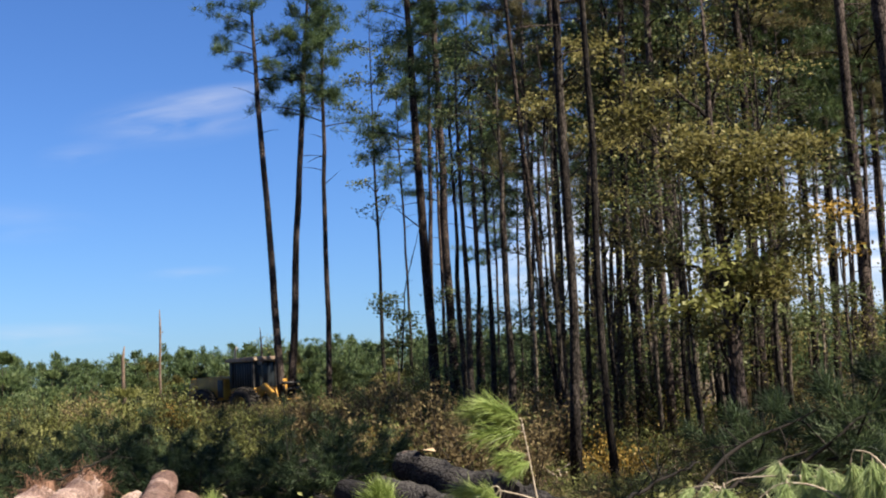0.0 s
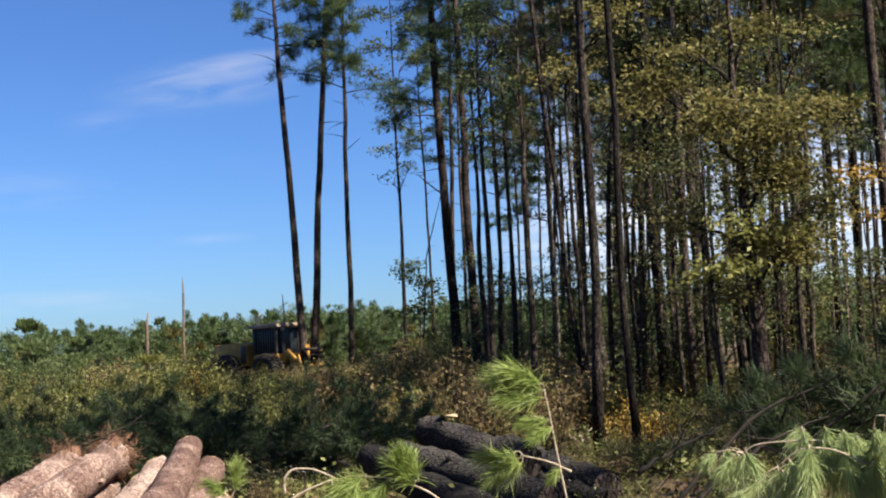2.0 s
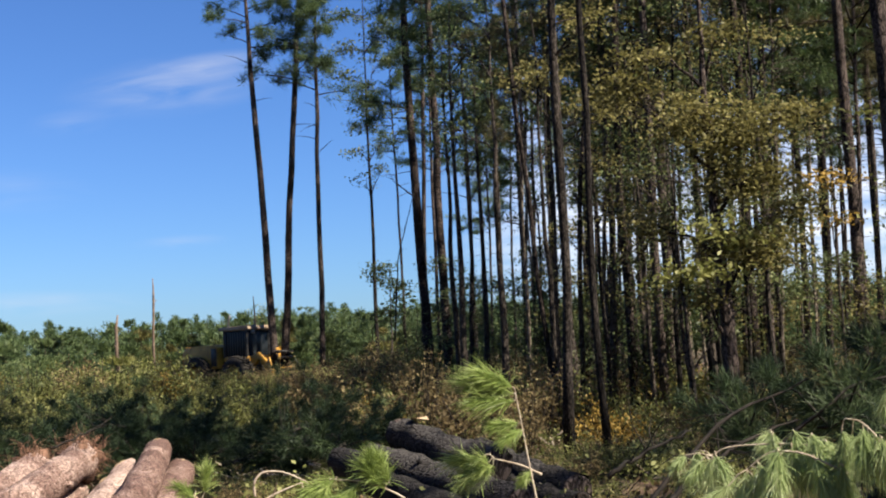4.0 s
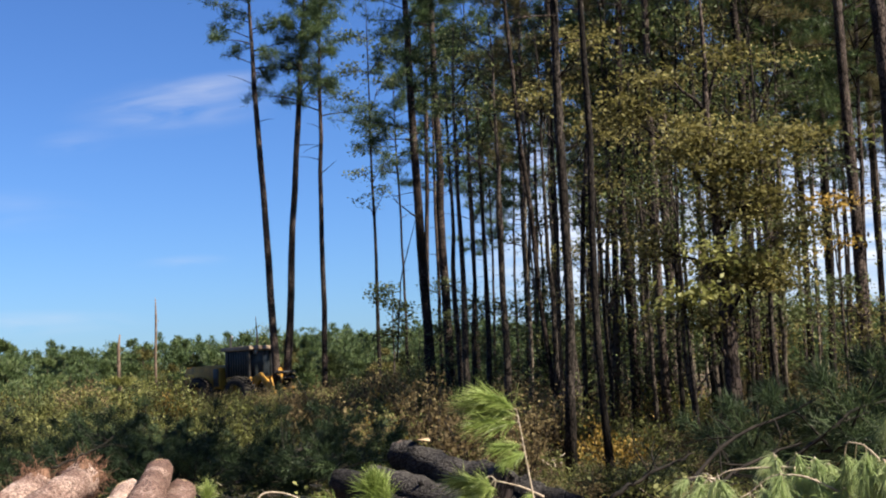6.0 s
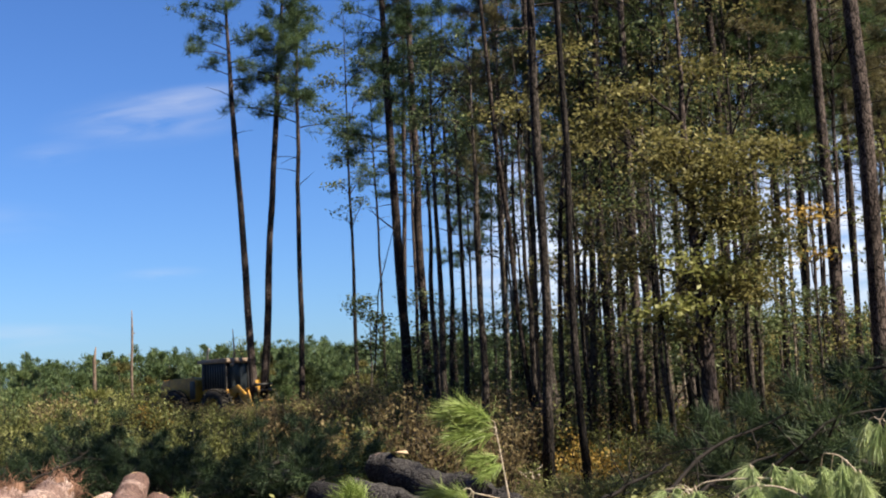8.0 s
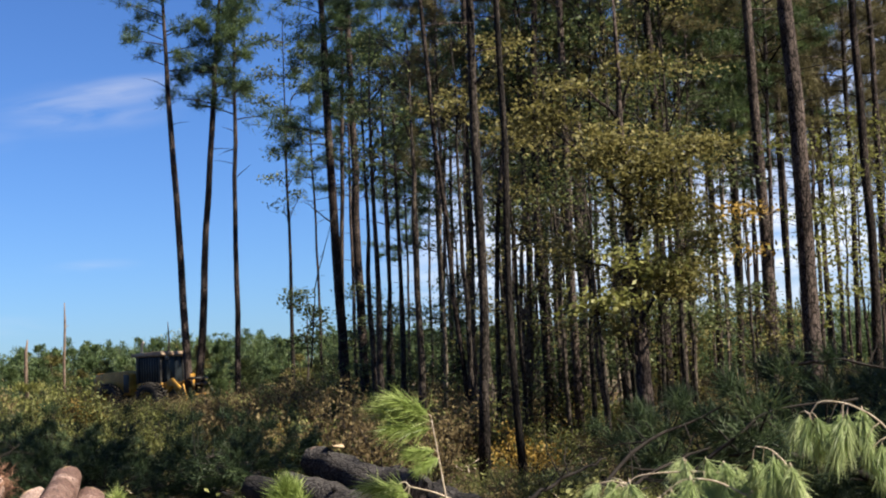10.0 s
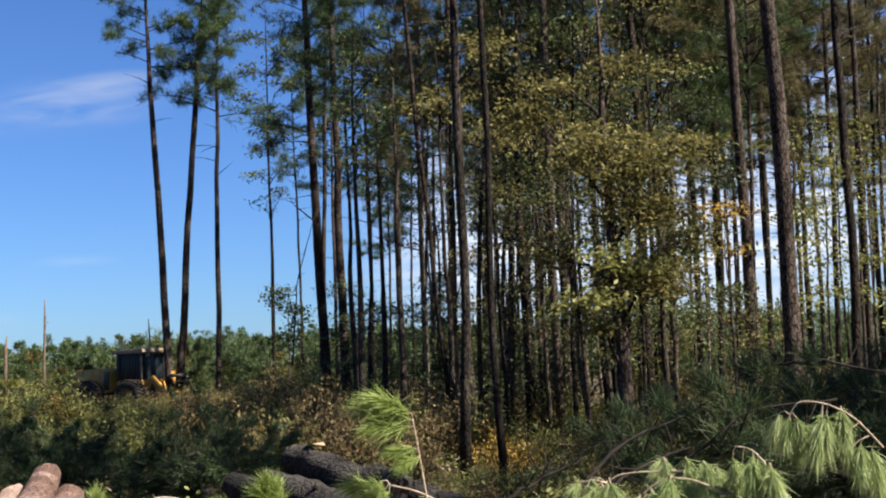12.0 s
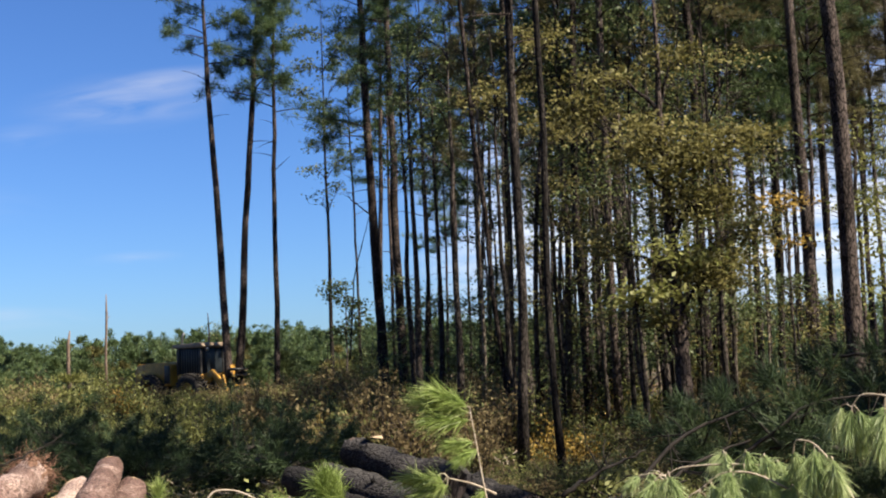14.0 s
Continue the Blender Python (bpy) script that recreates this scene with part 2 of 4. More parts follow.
class Heap:
    """Gathers vertices and faces of one mesh."""

    def __init__(self):
        self.v, self.f3, self.f4, self.n = [], [], [], 0

    def put(self, v, *faces):
        v = np.asarray(v, float).reshape(-1, 3)
        self.v.append(v)
        for f in faces:
            f = np.asarray(f, int)
            if len(f):
                (self.f3 if f.shape[1] == 3 else self.f4).append(f + self.n)
        self.n += len(v)
        return self

    def mesh(self, name, material, smooth=False):
        me = bpy.data.meshes.new(name)
        v = np.concatenate(self.v) if self.v else np.zeros((0, 3))
        loops, starts, totals, at = [], [], [], 0
        for group, k in ((self.f4, 4), (self.f3, 3)):
            if group:
                f = np.concatenate(group)
                loops.append(f.ravel())
                starts.append(at + np.arange(len(f)) * k)
                totals.append(np.full(len(f), k))
                at += f.size
        loops, starts = np.concatenate(loops).astype(np.int32), np.concatenate(starts).astype(np.int32)
        me.vertices.add(len(v))
        me.vertices.foreach_set("co", v.astype(np.float32).ravel())
        me.loops.add(len(loops))
        me.loops.foreach_set("vertex_index", loops)
        me.polygons.add(len(starts))
        me.polygons.foreach_set("loop_start", starts)
        if smooth:
            me.polygons.foreach_set("use_smooth", np.ones(len(starts), bool))
        me.materials.append(material)
        me.update(calc_edges=True)
        me.validate()
        return me


def tube(h, path, radii, sides=7, cap=True, rough=0.0):
    path, radii = np.asarray(path, float), np.asarray(radii, float)
    k = len(path)
    tang = unit(np.gradient(path, axis=0))
    ref = np.array((0.0, 0.0, 1.0)) if abs(tang[:, 2]).mean() < 0.8 else np.array((1.0, 0.0, 0.0))
    a = unit(np.cross(tang, ref))
    b = np.cross(tang, a)
    th = np.arange(sides) * 2 * np.pi / sides
    r = radii[:, None] * (1 + rough * rng.normal(size=(k, sides)))
    v = path[:, None] + r[..., None] * (a[:, None] * np.cos(th)[None, :, None] + b[:, None] * np.sin(th)[None, :, None])
    i, j = np.meshgrid(np.arange(k - 1), np.arange(sides), indexing="ij")
    q = np.stack([i * sides + j, (i + 1) * sides + j, (i + 1) * sides + (j + 1) % sides, i * sides + (j + 1) % sides], -1).reshape(-1, 4)
    v = v.reshape(-1, 3)
    if cap:
        v = np.vstack([v, path[:1], path[-1:]])
        s = np.arange(sides)
        c0 = np.stack([np.full(sides, k * sides), s, (s + 1) % sides], -1)
        c1 = np.stack([np.full(sides, k * sides + 1), (k - 1) * sides + (s + 1) % sides, (k - 1) * sides + s], -1)
        h.put(v, q, c0, c1)
    else:
        h.put(v, q)
    return h


def blades(h, base, way, length, width, droop=0.0):
    """Needles: thin tapering blades from base along way; with droop they bend down in two pieces."""
    base, way = np.asarray(base, float), unit(np.asarray(way, float))
    m = len(base)
    length = np.broadcast_to(length, (m,))[:, None]
    width = np.broadcast_to(width, (m,))[:, None]
    side = unit(np.cross(way, rng.normal(size=(m, 3)))) * width / 2
    i = np.arange(m)[:, None]
    if droop:
        mid = base + way * length * 0.5
        tip = base + way * length * 0.95 - np.array((0, 0, 1.0)) * length * droop
        mid[:, 2:] -= length * droop * 0.3
        v = np.stack([base - side * 0.6, base + side * 0.6, mid + side, mid - side, tip], 1)
        h.put(v, i * 5 + np.array([[0, 1, 2, 3]]), i * 5 + np.array([[3, 2, 4]]))
    else:
        v = np.stack([base - side, base + side, base + way * length], 1)
        h.put(v, i * 3 + np.array([[0, 1, 2]]))
    return h


def leaves(h, centre, length, width, flat=0.0):
    """Leaves: pointed four-cornered blades, turned every way (flat: how far they lie level)."""
    centre = np.asarray(centre, float)
    m = len(centre)
    length = np.broadcast_to(length, (m,))[:, None] * rng.uniform(0.65, 1.3, (m, 1))
    width = np.broadcast_to(width, (m,))[:, None] * rng.uniform(0.65, 1.3, (m, 1))
    up = unit(rng.normal(size=(m, 3)) * (1 - flat) + np.array((0, 0, 1.0)) * flat)
    a = unit(np.cross(up, rng.normal(size=(m, 3))))
    s = np.cross(up, a)
    v = np.stack([centre - a * length / 2, centre + s * width / 2 + a * length * 0.08 + up * width * 0.12, centre + a * length / 2,
                  centre - s * width / 2 + a * length * 0.08 + up * width * 0.12], 1)
    h.put(v, np.arange(m)[:, None] * 4 + np.array([[0, 1, 2, 3]]))
    return h


def thing(name, at=(0, 0, 0), turn=0.0, label="", category="", group="", kind=""):
    ob = new(name)
    ob.matrix_basis = Matrix.Translation(at) @ pose(0, 0, 0, 0, 0, turn)
    return tagged(ob, label, category, group, kind)


def part(name, heap, material, parent, label="", smooth=False):
    """One mesh as a part under a thing or a part."""
    me = heap if isinstance(heap, bpy.types.Mesh) else heap.mesh(name, material, smooth)
    ob = new(name, me)
    ob.parent = parent
    if label:
        tagged(ob, label)
    return ob


def box(h, lo, hi):
    lo, hi = np.asarray(lo, float), np.asarray(hi, float)
    c = min(hi - lo) * 0.12
    bm = bmesh.new()
    bmesh.ops.create_cube(bm, size=1.0)
    for v in bm.verts:
        v.co = Vector([lo[i] + (v.co[i] + 0.5) * (hi[i] - lo[i]) for i in range(3)])
    bmesh.ops.bevel(bm, geom=list(bm.edges), offset=min(c, 0.04), segments=2, affect="EDGES", profile=0.5)
    add_bm(h, bm)
    return h


def add_bm(h, bm):
    bmesh.ops.triangulate(bm, faces=bm.faces)
    bm.verts.ensure_lookup_table()
    bm.verts.index_update()
    h.put([tuple(v.co) for v in bm.verts], [[v.index for v in f.verts] for f in bm.faces])
    bm.free()
    return h


def swept(h, outline, y0, y1):
    """A slab with the given side outline (x, z), from y0 to y1, edges rounded."""
    bm = bmesh.new()
    vs = [bm.verts.new((x, y0, z)) for x, z in outline]
    f = bm.faces.new(vs)
    r = bmesh.ops.extrude_face_region(bm, geom=[f])
    for e in r["geom"]:
        if isinstance(e, bmesh.types.BMVert):
            e.co.y = y1
    bmesh.ops.recalc_face_normals(bm, faces=bm.faces)
    bmesh.ops.bevel(bm, geom=list(bm.edges), offset=0.025, segments=2, affect="EDGES", profile=0.5)
    return add_bm(h, bm)


# ---- ground: one sheet to the horizon ----
def rise(x, y):
    """Height of the ground: flat clearing with shallow ruts and humps."""
    d = math.hypot(x, y)
    k = min(1.0, d / 6)
    return k * (0.16 * noise.noise(Vector((x * 0.09, y * 0.09, 3.1))) + 0.07 * noise.noise(Vector((x * 0.5, y * 0.5, 1.7))))


def build_ground():
    h = Heap()
    rings = [0.0] + [0.8 * 1.075 ** i for i in range(118)]
    seg = 150
    v = [(0.0, 0.0, rise(0, 0))]
    for r in rings[1:]:
        for s in range(seg):
            a = 2 * math.pi * s / seg
            x, y = r * math.sin(a), r * math.cos(a)
            v.append((x, y, rise(x, y) if r < 200 else 0.0))
    s = np.arange(seg)
    f3 = np.stack([np.zeros(seg, int), 1 + (s + 1) % seg, 1 + s], -1)
    k = np.arange(len(rings) - 2)[:, None]
    q = np.stack([1 + k * seg + s, 1 + k * seg + (s + 1) % seg, 1 + (k + 1) * seg + (s + 1) % seg, 1 + (k + 1) * seg + s], -1).reshape(-1, 4)
    h.put(v, f3, q)
    ob = new("ground", h.mesh("ground", GROUND, True))
    tagged(ob, "brown needle litter and patchy grass of a cleared forest floor", "ground", kind="structure")


build_ground()

# ---- pines ----
def pine_crown(seed, height, low, reach, tufts, material=None):
    """Limbs and needle tufts of a pine whose trunk is `height` high and whose crown begins at `low`. Returns two meshes."""
    global rng
    keep, rng = rng, np.random.default_rng(seed)
    limb, green = Heap(), Heap()
    z = low - 2.5
    while z < height - 0.3:
        f = (z - low) / (height - low)
        dead = f < 0 or (f < 0.2 and rng.random() < 0.25)
        size = reach * (0.55 if dead else (1.0 - 0.75 * max(f, 0) ** 1.3)) * rng.uniform(0.6, 1.15)
        a = rng.uniform(0, 2 * np.pi)
        up = rng.uniform(0.05, 0.55) + 0.35 * max(f, 0)
        t = np.linspace(0, 1, 6)
        bend = rng.uniform(-0.25, 0.3)
        out = np.stack([np.cos(a + bend * t) * t * size, np.sin(a + bend * t) * t * size, z + up * size * t - 0.18 * size * t * t], -1)
        tube(limb, out, np.interp(t, (0, 1), (0.012 + 0.011 * size, 0.005)), 3, False)
        if not dead:
            ends = [out[-1], out[-2], 0.5 * (out[-1] + out[-2])]
            for _ in range(int(tufts * size / reach)):
                p = out[rng.integers(2, 6)]
                q = p + rng.normal(size=3) * np.array((0.4, 0.4, 0.22)) * size * 0.45 + np.array((0, 0, 0.1))
                tube(limb, [p, q], (0.01, 0.004), 3, False)
                ends.append(q)
                ends.append(0.6 * q + 0.4 * p)
            for e in ends:
                m = 24
                way = unit(rng.normal(size=(m, 3)) + np.array((0, 0, 0.35)))
                blades(green, e + rng.normal(size=(m, 3)) * 0.07, way, rng.uniform(0.2, 0.38, m), 0.024)
        z += rng.uniform(0.12, 0.34) if f >= 0 else rng.uniform(0.3, 0.9)
    rng = keep
    return limb.mesh("limb", BARK), green.mesh("crown", material or NEEDLES)


CROWNS = [pine_crown(20 + i, 20, lo, re, 7) for i, (lo, re) in enumerate(((12.0, 2.3), (11.0, 2.6), (13.0, 2.0), (10.2, 2.2), (9.0, 1.9)))]
CROWNS_OLD = [pine_crown(30 + i, 20, lo, re, 6, NEEDLES_OLD) for i, (lo, re) in enumerate(((11.5, 2.3), (10.4, 2.1), (9.2, 2.2)))]
CROWNS_LOW = [pine_crown(50 + i, 20, lo, re, 7) for i, (lo, re) in enumerate(((8.5, 2.9), (9.5, 2.6)))]
CROWNS_SPARSE = [pine_crown(40 + i, 20, lo, re, 11) for i, (lo, re) in enumerate(((12.4, 2.4), (13.2, 2.3)))]


def pine(at, radius, height=20.0, lean=0.0, away=0.0, crowns=None, label="", group="standing pine stand", sides=9, name="pine_tree", bark=None):
    """A tall pine with a bare tapered trunk, its lean given across and along the view, and a high crown."""
    at = np.asarray(at, float)
    ob = thing(name, (at[0], at[1], rise(at[0], at[1]) - 0.05), 0, label or "tall slender pine with dark bare trunk and high needle crown", "tree", group)
    bearing = math.atan2(at[0], at[1])
    side = np.array((math.cos(bearing), -math.sin(bearing)))
    far = np.array((math.sin(bearing), math.cos(bearing)))
    k = 15
    z = np.linspace(0, height, k)
    wob = np.cumsum(rng.normal(size=(k, 2)) * 0.035, 0)
    wob -= np.linspace(0, 1, k)[:, None] * wob[-1] + wob[0] * np.linspace(1, 0, k)[:, None]
    path = np.column_stack([z[:, None] * (side * lean + far * away) + wob, z])
    r = radius * np.interp(z / height, (0, 0.03, 0.1, 0.6, 1), (1.35, 1.12, 1.0, 0.72, 0.12))
    h = Heap()
    tube(h, path, r, sides, True, 0.03)
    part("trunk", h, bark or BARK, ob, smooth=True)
    limb, green = (crowns or CROWNS)[rng.integers(len(crowns or CROWNS))]
    turn = rng.uniform(0, 360)
    s = height / 20.0
    slope = side * lean + far * away
    for nm, me in (("branchwork", limb), ("crown", green)):
        p = tagged(part(nm, me, None, ob), kind="stuff")
        p.matrix_basis = Matrix.Translation((path[10][0] - path[10][2] * slope[0], path[10][1] - path[10][2] * slope[1], 0)) @ leaning(side, far, lean, away) @ pose(0, 0, 0, 0, 0, turn) @ Matrix.Diagonal((s, s, s, 1))
    return ob


def leaning(side, far, lean, away):
    """The turn that leans an upright crown the way its trunk leans."""
    top = Vector((side[0] * lean + far[0] * away, side[1] * lean + far[1] * away, 1)).normalized()
    return Vector((0, 0, 1)).rotation_difference(top).to_matrix().to_4x4()


EDGE_PINES = (  # bearing, distance, lean per metre, trunk radius
    (-0.87, 62, -0.021, 0.068),
    (0.10, 45, -0.026, 0.178),
    (-0.23, 52, 0.034, 0.103),
    (0.98, 46, -0.015, 0.162),
    (0.60, 60, 0.009, 0.092),
    (2.18, 52, -0.001, 0.091),
    (2.74, 75, -0.001, 0.074),
    (3.37, 56, 0.009, 0.098),
    (3.94, 70, 0.020, 0.077),
    (4.34, 47, 0.014, 0.103),
    (4.36, 62, 0.040, 0.095),
    (5.78, 42, 0.009, 0.120),
    (5.70, 24, -0.083, 0.047),
)
FRONT_PINES = (  # bearing, distance, lean per metre, trunk radius
    (6.08, 19, 0.023, 0.071),
    (6.73, 26, 0.045, 0.051),
    (7.83, 18, -0.010, 0.051),
    (9.08, 29, 0.003, 0.096),
    (10.36, 28, -0.002, 0.092),
    (10.70, 31, 0.027, 0.088),
    (14.30, 32, -0.006, 0.119),
    (14.94, 34, 0.025, 0.105),
    (15.26, 40, 0.033, 0.097),
    (16.64, 37, 0.002, 0.098),
    (17.37, 39, 0.016, 0.103),
    (18.76, 31, -0.014, 0.136),
)
RIGHT_PINES = (  # bearing, distance, lean per metre, trunk radius
    (19.47, 45, 0.001, 0.109),
    (20.42, 24, -0.014, 0.158),
    (21.33, 48, -0.025, 0.095),
    (21.63, 55, 0.001, 0.097),
    (22.30, 46, 0.008, 0.101),
    (23.03, 29, 0.004, 0.102),
    (23.61, 37, 0.008, 0.098),
    (24.08, 52, 0.010, 0.091),
    (24.32, 55, 0.013, 0.097),
    (24.79, 58, -0.000, 0.089),
)

for bearing, distance, lean, radius in EDGE_PINES:
    thin = radius < 0.1 and distance > 45
    pine(polar(bearing, distance), radius, 18 if thin else 21, lean, rng.normal() * 0.01, CROWNS_SPARSE if bearing < 0 else None, label="slender pine at the open edge of the stand, bare lower trunk" if not thin else "")
for bearing, distance, lean, radius in FRONT_PINES:
    pine(polar(bearing, distance), radius, 14 + radius * 60, lean, rng.normal() * 0.01, CROWNS_OLD if bearing > 10 else None, label="thin pine at the front of the stand, bark darkened for shade" if radius < 0.08 else "", bark=BARK_SHADED if radius < 0.08 else None)
for bearing, distance, lean, radius in RIGHT_PINES:
    pine(polar(bearing, distance), radius, 16 + radius * 40, lean, rng.normal() * 0.01, CROWNS_OLD, label="thick pine with rough plated trunk, bark darkened for shade" if radius > 0.13 else "")
# the stand behind, seen between the front trunks
for i in range(20):
    b = rng.uniform(2.5, 15.0) if i % 5 else rng.uniform(15, 27)
    d = rng.uniform(44, 95)
    pine(polar(b, d), rng.uniform(0.07, 0.13), rng.uniform(16, 22), rng.normal() * 0.012, rng.normal() * 0.012, sides=6, label="thin straight pine deep inside the shaded stand")
# crowded crowns over the far right of the stand
for i in range(17):
    pine(polar(rng.uniform(15, 27), rng.uniform(46, 80)), rng.uniform(0.07, 0.11), rng.uniform(18, 22), rng.normal() * 0.012, rng.normal() * 0.012, CROWNS_OLD, sides=6, label="thin straight pine deep inside the shaded stand")
# thin trunks inside the stand, their sunlit look put into a pale bark colour
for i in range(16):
    pine(polar(rng.uniform(3.5, 21), rng.uniform(30, 44)), rng.uniform(0.035, 0.06), rng.uniform(12, 16), rng.normal() * 0.02, rng.normal() * 0.015, None if i % 2 else CROWNS_OLD, "thin young pine inside the stand, trunk coloured pale as if sunlit", sides=6, bark=BARK_SUNLIT)
# pines with dense crowns between them
for i in range(15):
    pine(polar(rng.uniform(6, 21), rng.uniform(34, 62)), rng.uniform(0.06, 0.09), rng.uniform(16, 19.5), rng.normal() * 0.015, rng.normal() * 0.012, CROWNS_LOW, "slim pine with dense dark crown inside the stand", sides=6)
# unseen pines added towards the sun to shade dark logs, slash and undergrowth
for x, y, tall in ((11.4, 4.9, 14.0), (13.4, 4.3, 14.8), (11.7, 6.3, 14.5), (10.6, 5.7, 13.0), (11.9, 9.9, 14.2), (13.6, 10.6, 14.8), (11.2, 8.7, 22.5), (13.2, 9.0, 23.0),
                   (16.0, 12.0, 18.0), (18.2, 13.8, 19.0), (19.6, 12.0, 18.5), (17.4, 10.0, 17.5)):
    pine((x, y, 0), 0.06 + tall * 0.0045, tall, 0.0, 0.0, CROWNS_LOW if tall < 15 else CROWNS[:3:2], "unseen pine added to shade the log pile and slash")
# the same stand goes on beyond the view, towards the sun
for i in range(12):
    pine(polar(rng.uniform(28, 40), rng.uniform(41, 54)), rng.uniform(0.09, 0.15), rng.uniform(15, 20), rng.normal() * 0.012, rng.normal() * 0.012, sides=6, label="straight pine of the stand beside the clearing")


# ---- broad-leaved trees among the pines ----
def leafy_tree(at, height, radius, clumps, material, leaf=0.11, lean=0.0, label="", name="broadleaf_tree", bark=None, spread=0.28, each=26):
    """A trunk with limbs to each clump (across, along the view, up, rx, ry, rz, twigs) and small leaves on the twigs."""
    at = np.asarray(at, float)
    bearing = math.degrees(math.atan2(at[0], at[1]))
    ob = thing(name, (at[0], at[1], rise(at[0], at[1]) - 0.04), -bearing, label, "tree", "broad-leaved trees in the stand")
    z = np.linspace(0, height, 12)
    path = np.column_stack([z * lean + np.cumsum(rng.normal(size=12)) * 0.03, np.cumsum(rng.normal(size=12)) * 0.03, z])
    path[0, :2] = 0
    trunk, limb, green = Heap(), Heap(), Heap()
    tube(trunk, path, radius * np.interp(z / height, (0, 0.04, 0.1, 1), (1.4, 1.1, 1, 0.15)), 9, True, 0.03)
    for x, y, up, rx, ry, rz, twigs in clumps:
        c = np.array((x, y, up))
        k = int(np.argmin(abs(z - max(0.5, up - 0.5 - 0.45 * math.hypot(x, y)))))
        t = np.linspace(0, 1, 6)[:, None]
        main = path[k] * (1 - t) + c * t + np.array((0, 0, 0.25)) * (t * (1 - t)) * 2 + rng.normal(size=(6, 3)) * 0.04
        main[0] = path[k]
        tube(limb, main, np.linspace(max(0.016, radius * 0.28), 0.008, 6), 5, False)
        for _ in range(twigs):
            o = unit(rng.normal(size=3)) * rng.uniform(0.35, 1.0) * np.array((rx, ry, rz))
            e = c + o
            s = main[rng.integers(2, 6)]
            mid = 0.5 * (s + e) + rng.normal(size=3) * 0.06
            tube(limb, [s, mid, e], (0.009, 0.006, 0.003), 3, False)
            pts = e + rng.normal(size=(each, 3)) * np.array((spread, spread, spread * 0.3))
            leaves(green, pts, leaf, leaf * 0.5, 0.55)
    part("trunk", trunk, bark or BARK_SHADED, ob, smooth=True)
    tagged(part("branchwork", limb, bark or BARK_SHADED, ob), kind="stuff")
    tagged(part("crown", green, material, ob), kind="stuff")
    return ob


# the large olive-yellow oak whose crown hangs before the stand
OAK = polar(13.0, 22)
leafy_tree(OAK, 8.0, 0.14, ((0.0, -0.3, 5.0, 1.1, 0.8, 0.7, 70), (0.5, 0, 4.2, 0.85, 0.7, 0.4, 34), (-1.5, 0.1, 5.9, 0.6, 0.5, 0.35, 20), (-1.2, 0.2, 3.6, 0.5, 0.5, 0.3, 12), (0.65, -0.2, 3.1, 0.85, 0.6, 0.4, 34), (1.25, 0, 3.7, 0.5, 0.5, 0.35, 12),
           (-1.0, 0.2, 6.5, 0.6, 0.5, 0.3, 8), (0.2, 0.3, 6.7, 0.7, 0.6, 0.35, 9), (1.4, 0.2, 5.3, 0.5, 0.5, 0.3, 12), (-0.3, -0.3, 2.2, 0.4, 0.4, 0.2, 6)), LEAF_OLIVE, 0.105, -0.01, "olive and yellow oak with hanging leafy sprays", bark=BARK, spread=0.24, each=44)
leafy_tree(polar(11.8, 21), 4.5, 0.045, ((0.0, 0, 2.65, 0.55, 0.4, 0.16, 16), (0.5, 0.2, 3.4, 0.5, 0.4, 0.3, 12)), LEAF_LIME, 0.13, 0.0, "slim sapling with pale yellow-green leaf spray")
leafy_tree(polar(5.7, 24), 8.0, 0.06, ((0, 0, 6.65, 0.6, 0.5, 0.28, 20), (1.0, 0, 6.0, 0.5, 0.4, 0.3, 10), (0.9, 0, 7.6, 0.7, 0.6, 0.4, 14)), LEAF_OLIVE, 0.1, 0.0, "slim oak with yellow-green upper leaves")
leafy_tree(polar(-2.2, 60), 19.0, 0.1, [(rng.normal() * 0.45 + 0.7 * math.sin(k * 2.3), rng.normal() * 0.4, 9.6 + k * 0.62, rng.uniform(0.6, 1.15), 0.8, rng.uniform(0.3, 0.55), 5 + k) for k in range(14)], LEAF_GREEN, 0.17, -0.007, "slender broad-leaved tree with thin airy crown at the stand's edge", each=20)
leafy_tree(polar(-1.6, 50), 5.0, 0.05, ((-0.3, 0, 4.6, 0.6, 0.5, 0.6, 14), (0.3, 0, 3.8, 0.6, 0.5, 0.5, 14), (0, 0, 3.0, 0.7, 0.5, 0.4, 12)), LEAF_GREEN, 0.17, 0.0, "dark green young broad-leaved tree at the stand's edge")
for i in range(38):
    low = i < 20
    b, d = rng.uniform(1.0, 20 if low else 13.5), rng.uniform(24, 46)
    tall = rng.uniform(2.0, 3.9) if low else rng.uniform(8, 12)
    cl = [(rng.normal() * 0.6, rng.normal() * 0.5, tall * f, rng.uniform(0.5, 1.0), rng.uniform(0.5, 1.0), rng.uniform(0.3, 0.5), 12) for f in ((0.4, 0.6, 0.8, 1.0) if low else (0.72, 0.8, 0.9, 1.0))]
    dark = b < 11 or rng.random() < (0.5 if low else 0.75)
    leafy_tree(polar(b, d), tall, 0.03 + tall * 0.006, cl, LEAF_GREEN if dark else LEAF_OLIVE, 0.02 + 0.0026 * d, rng.normal() * 0.02,
               "dark green understory tree among the pines" if dark else "yellowing understory tree among the pines", each=22)


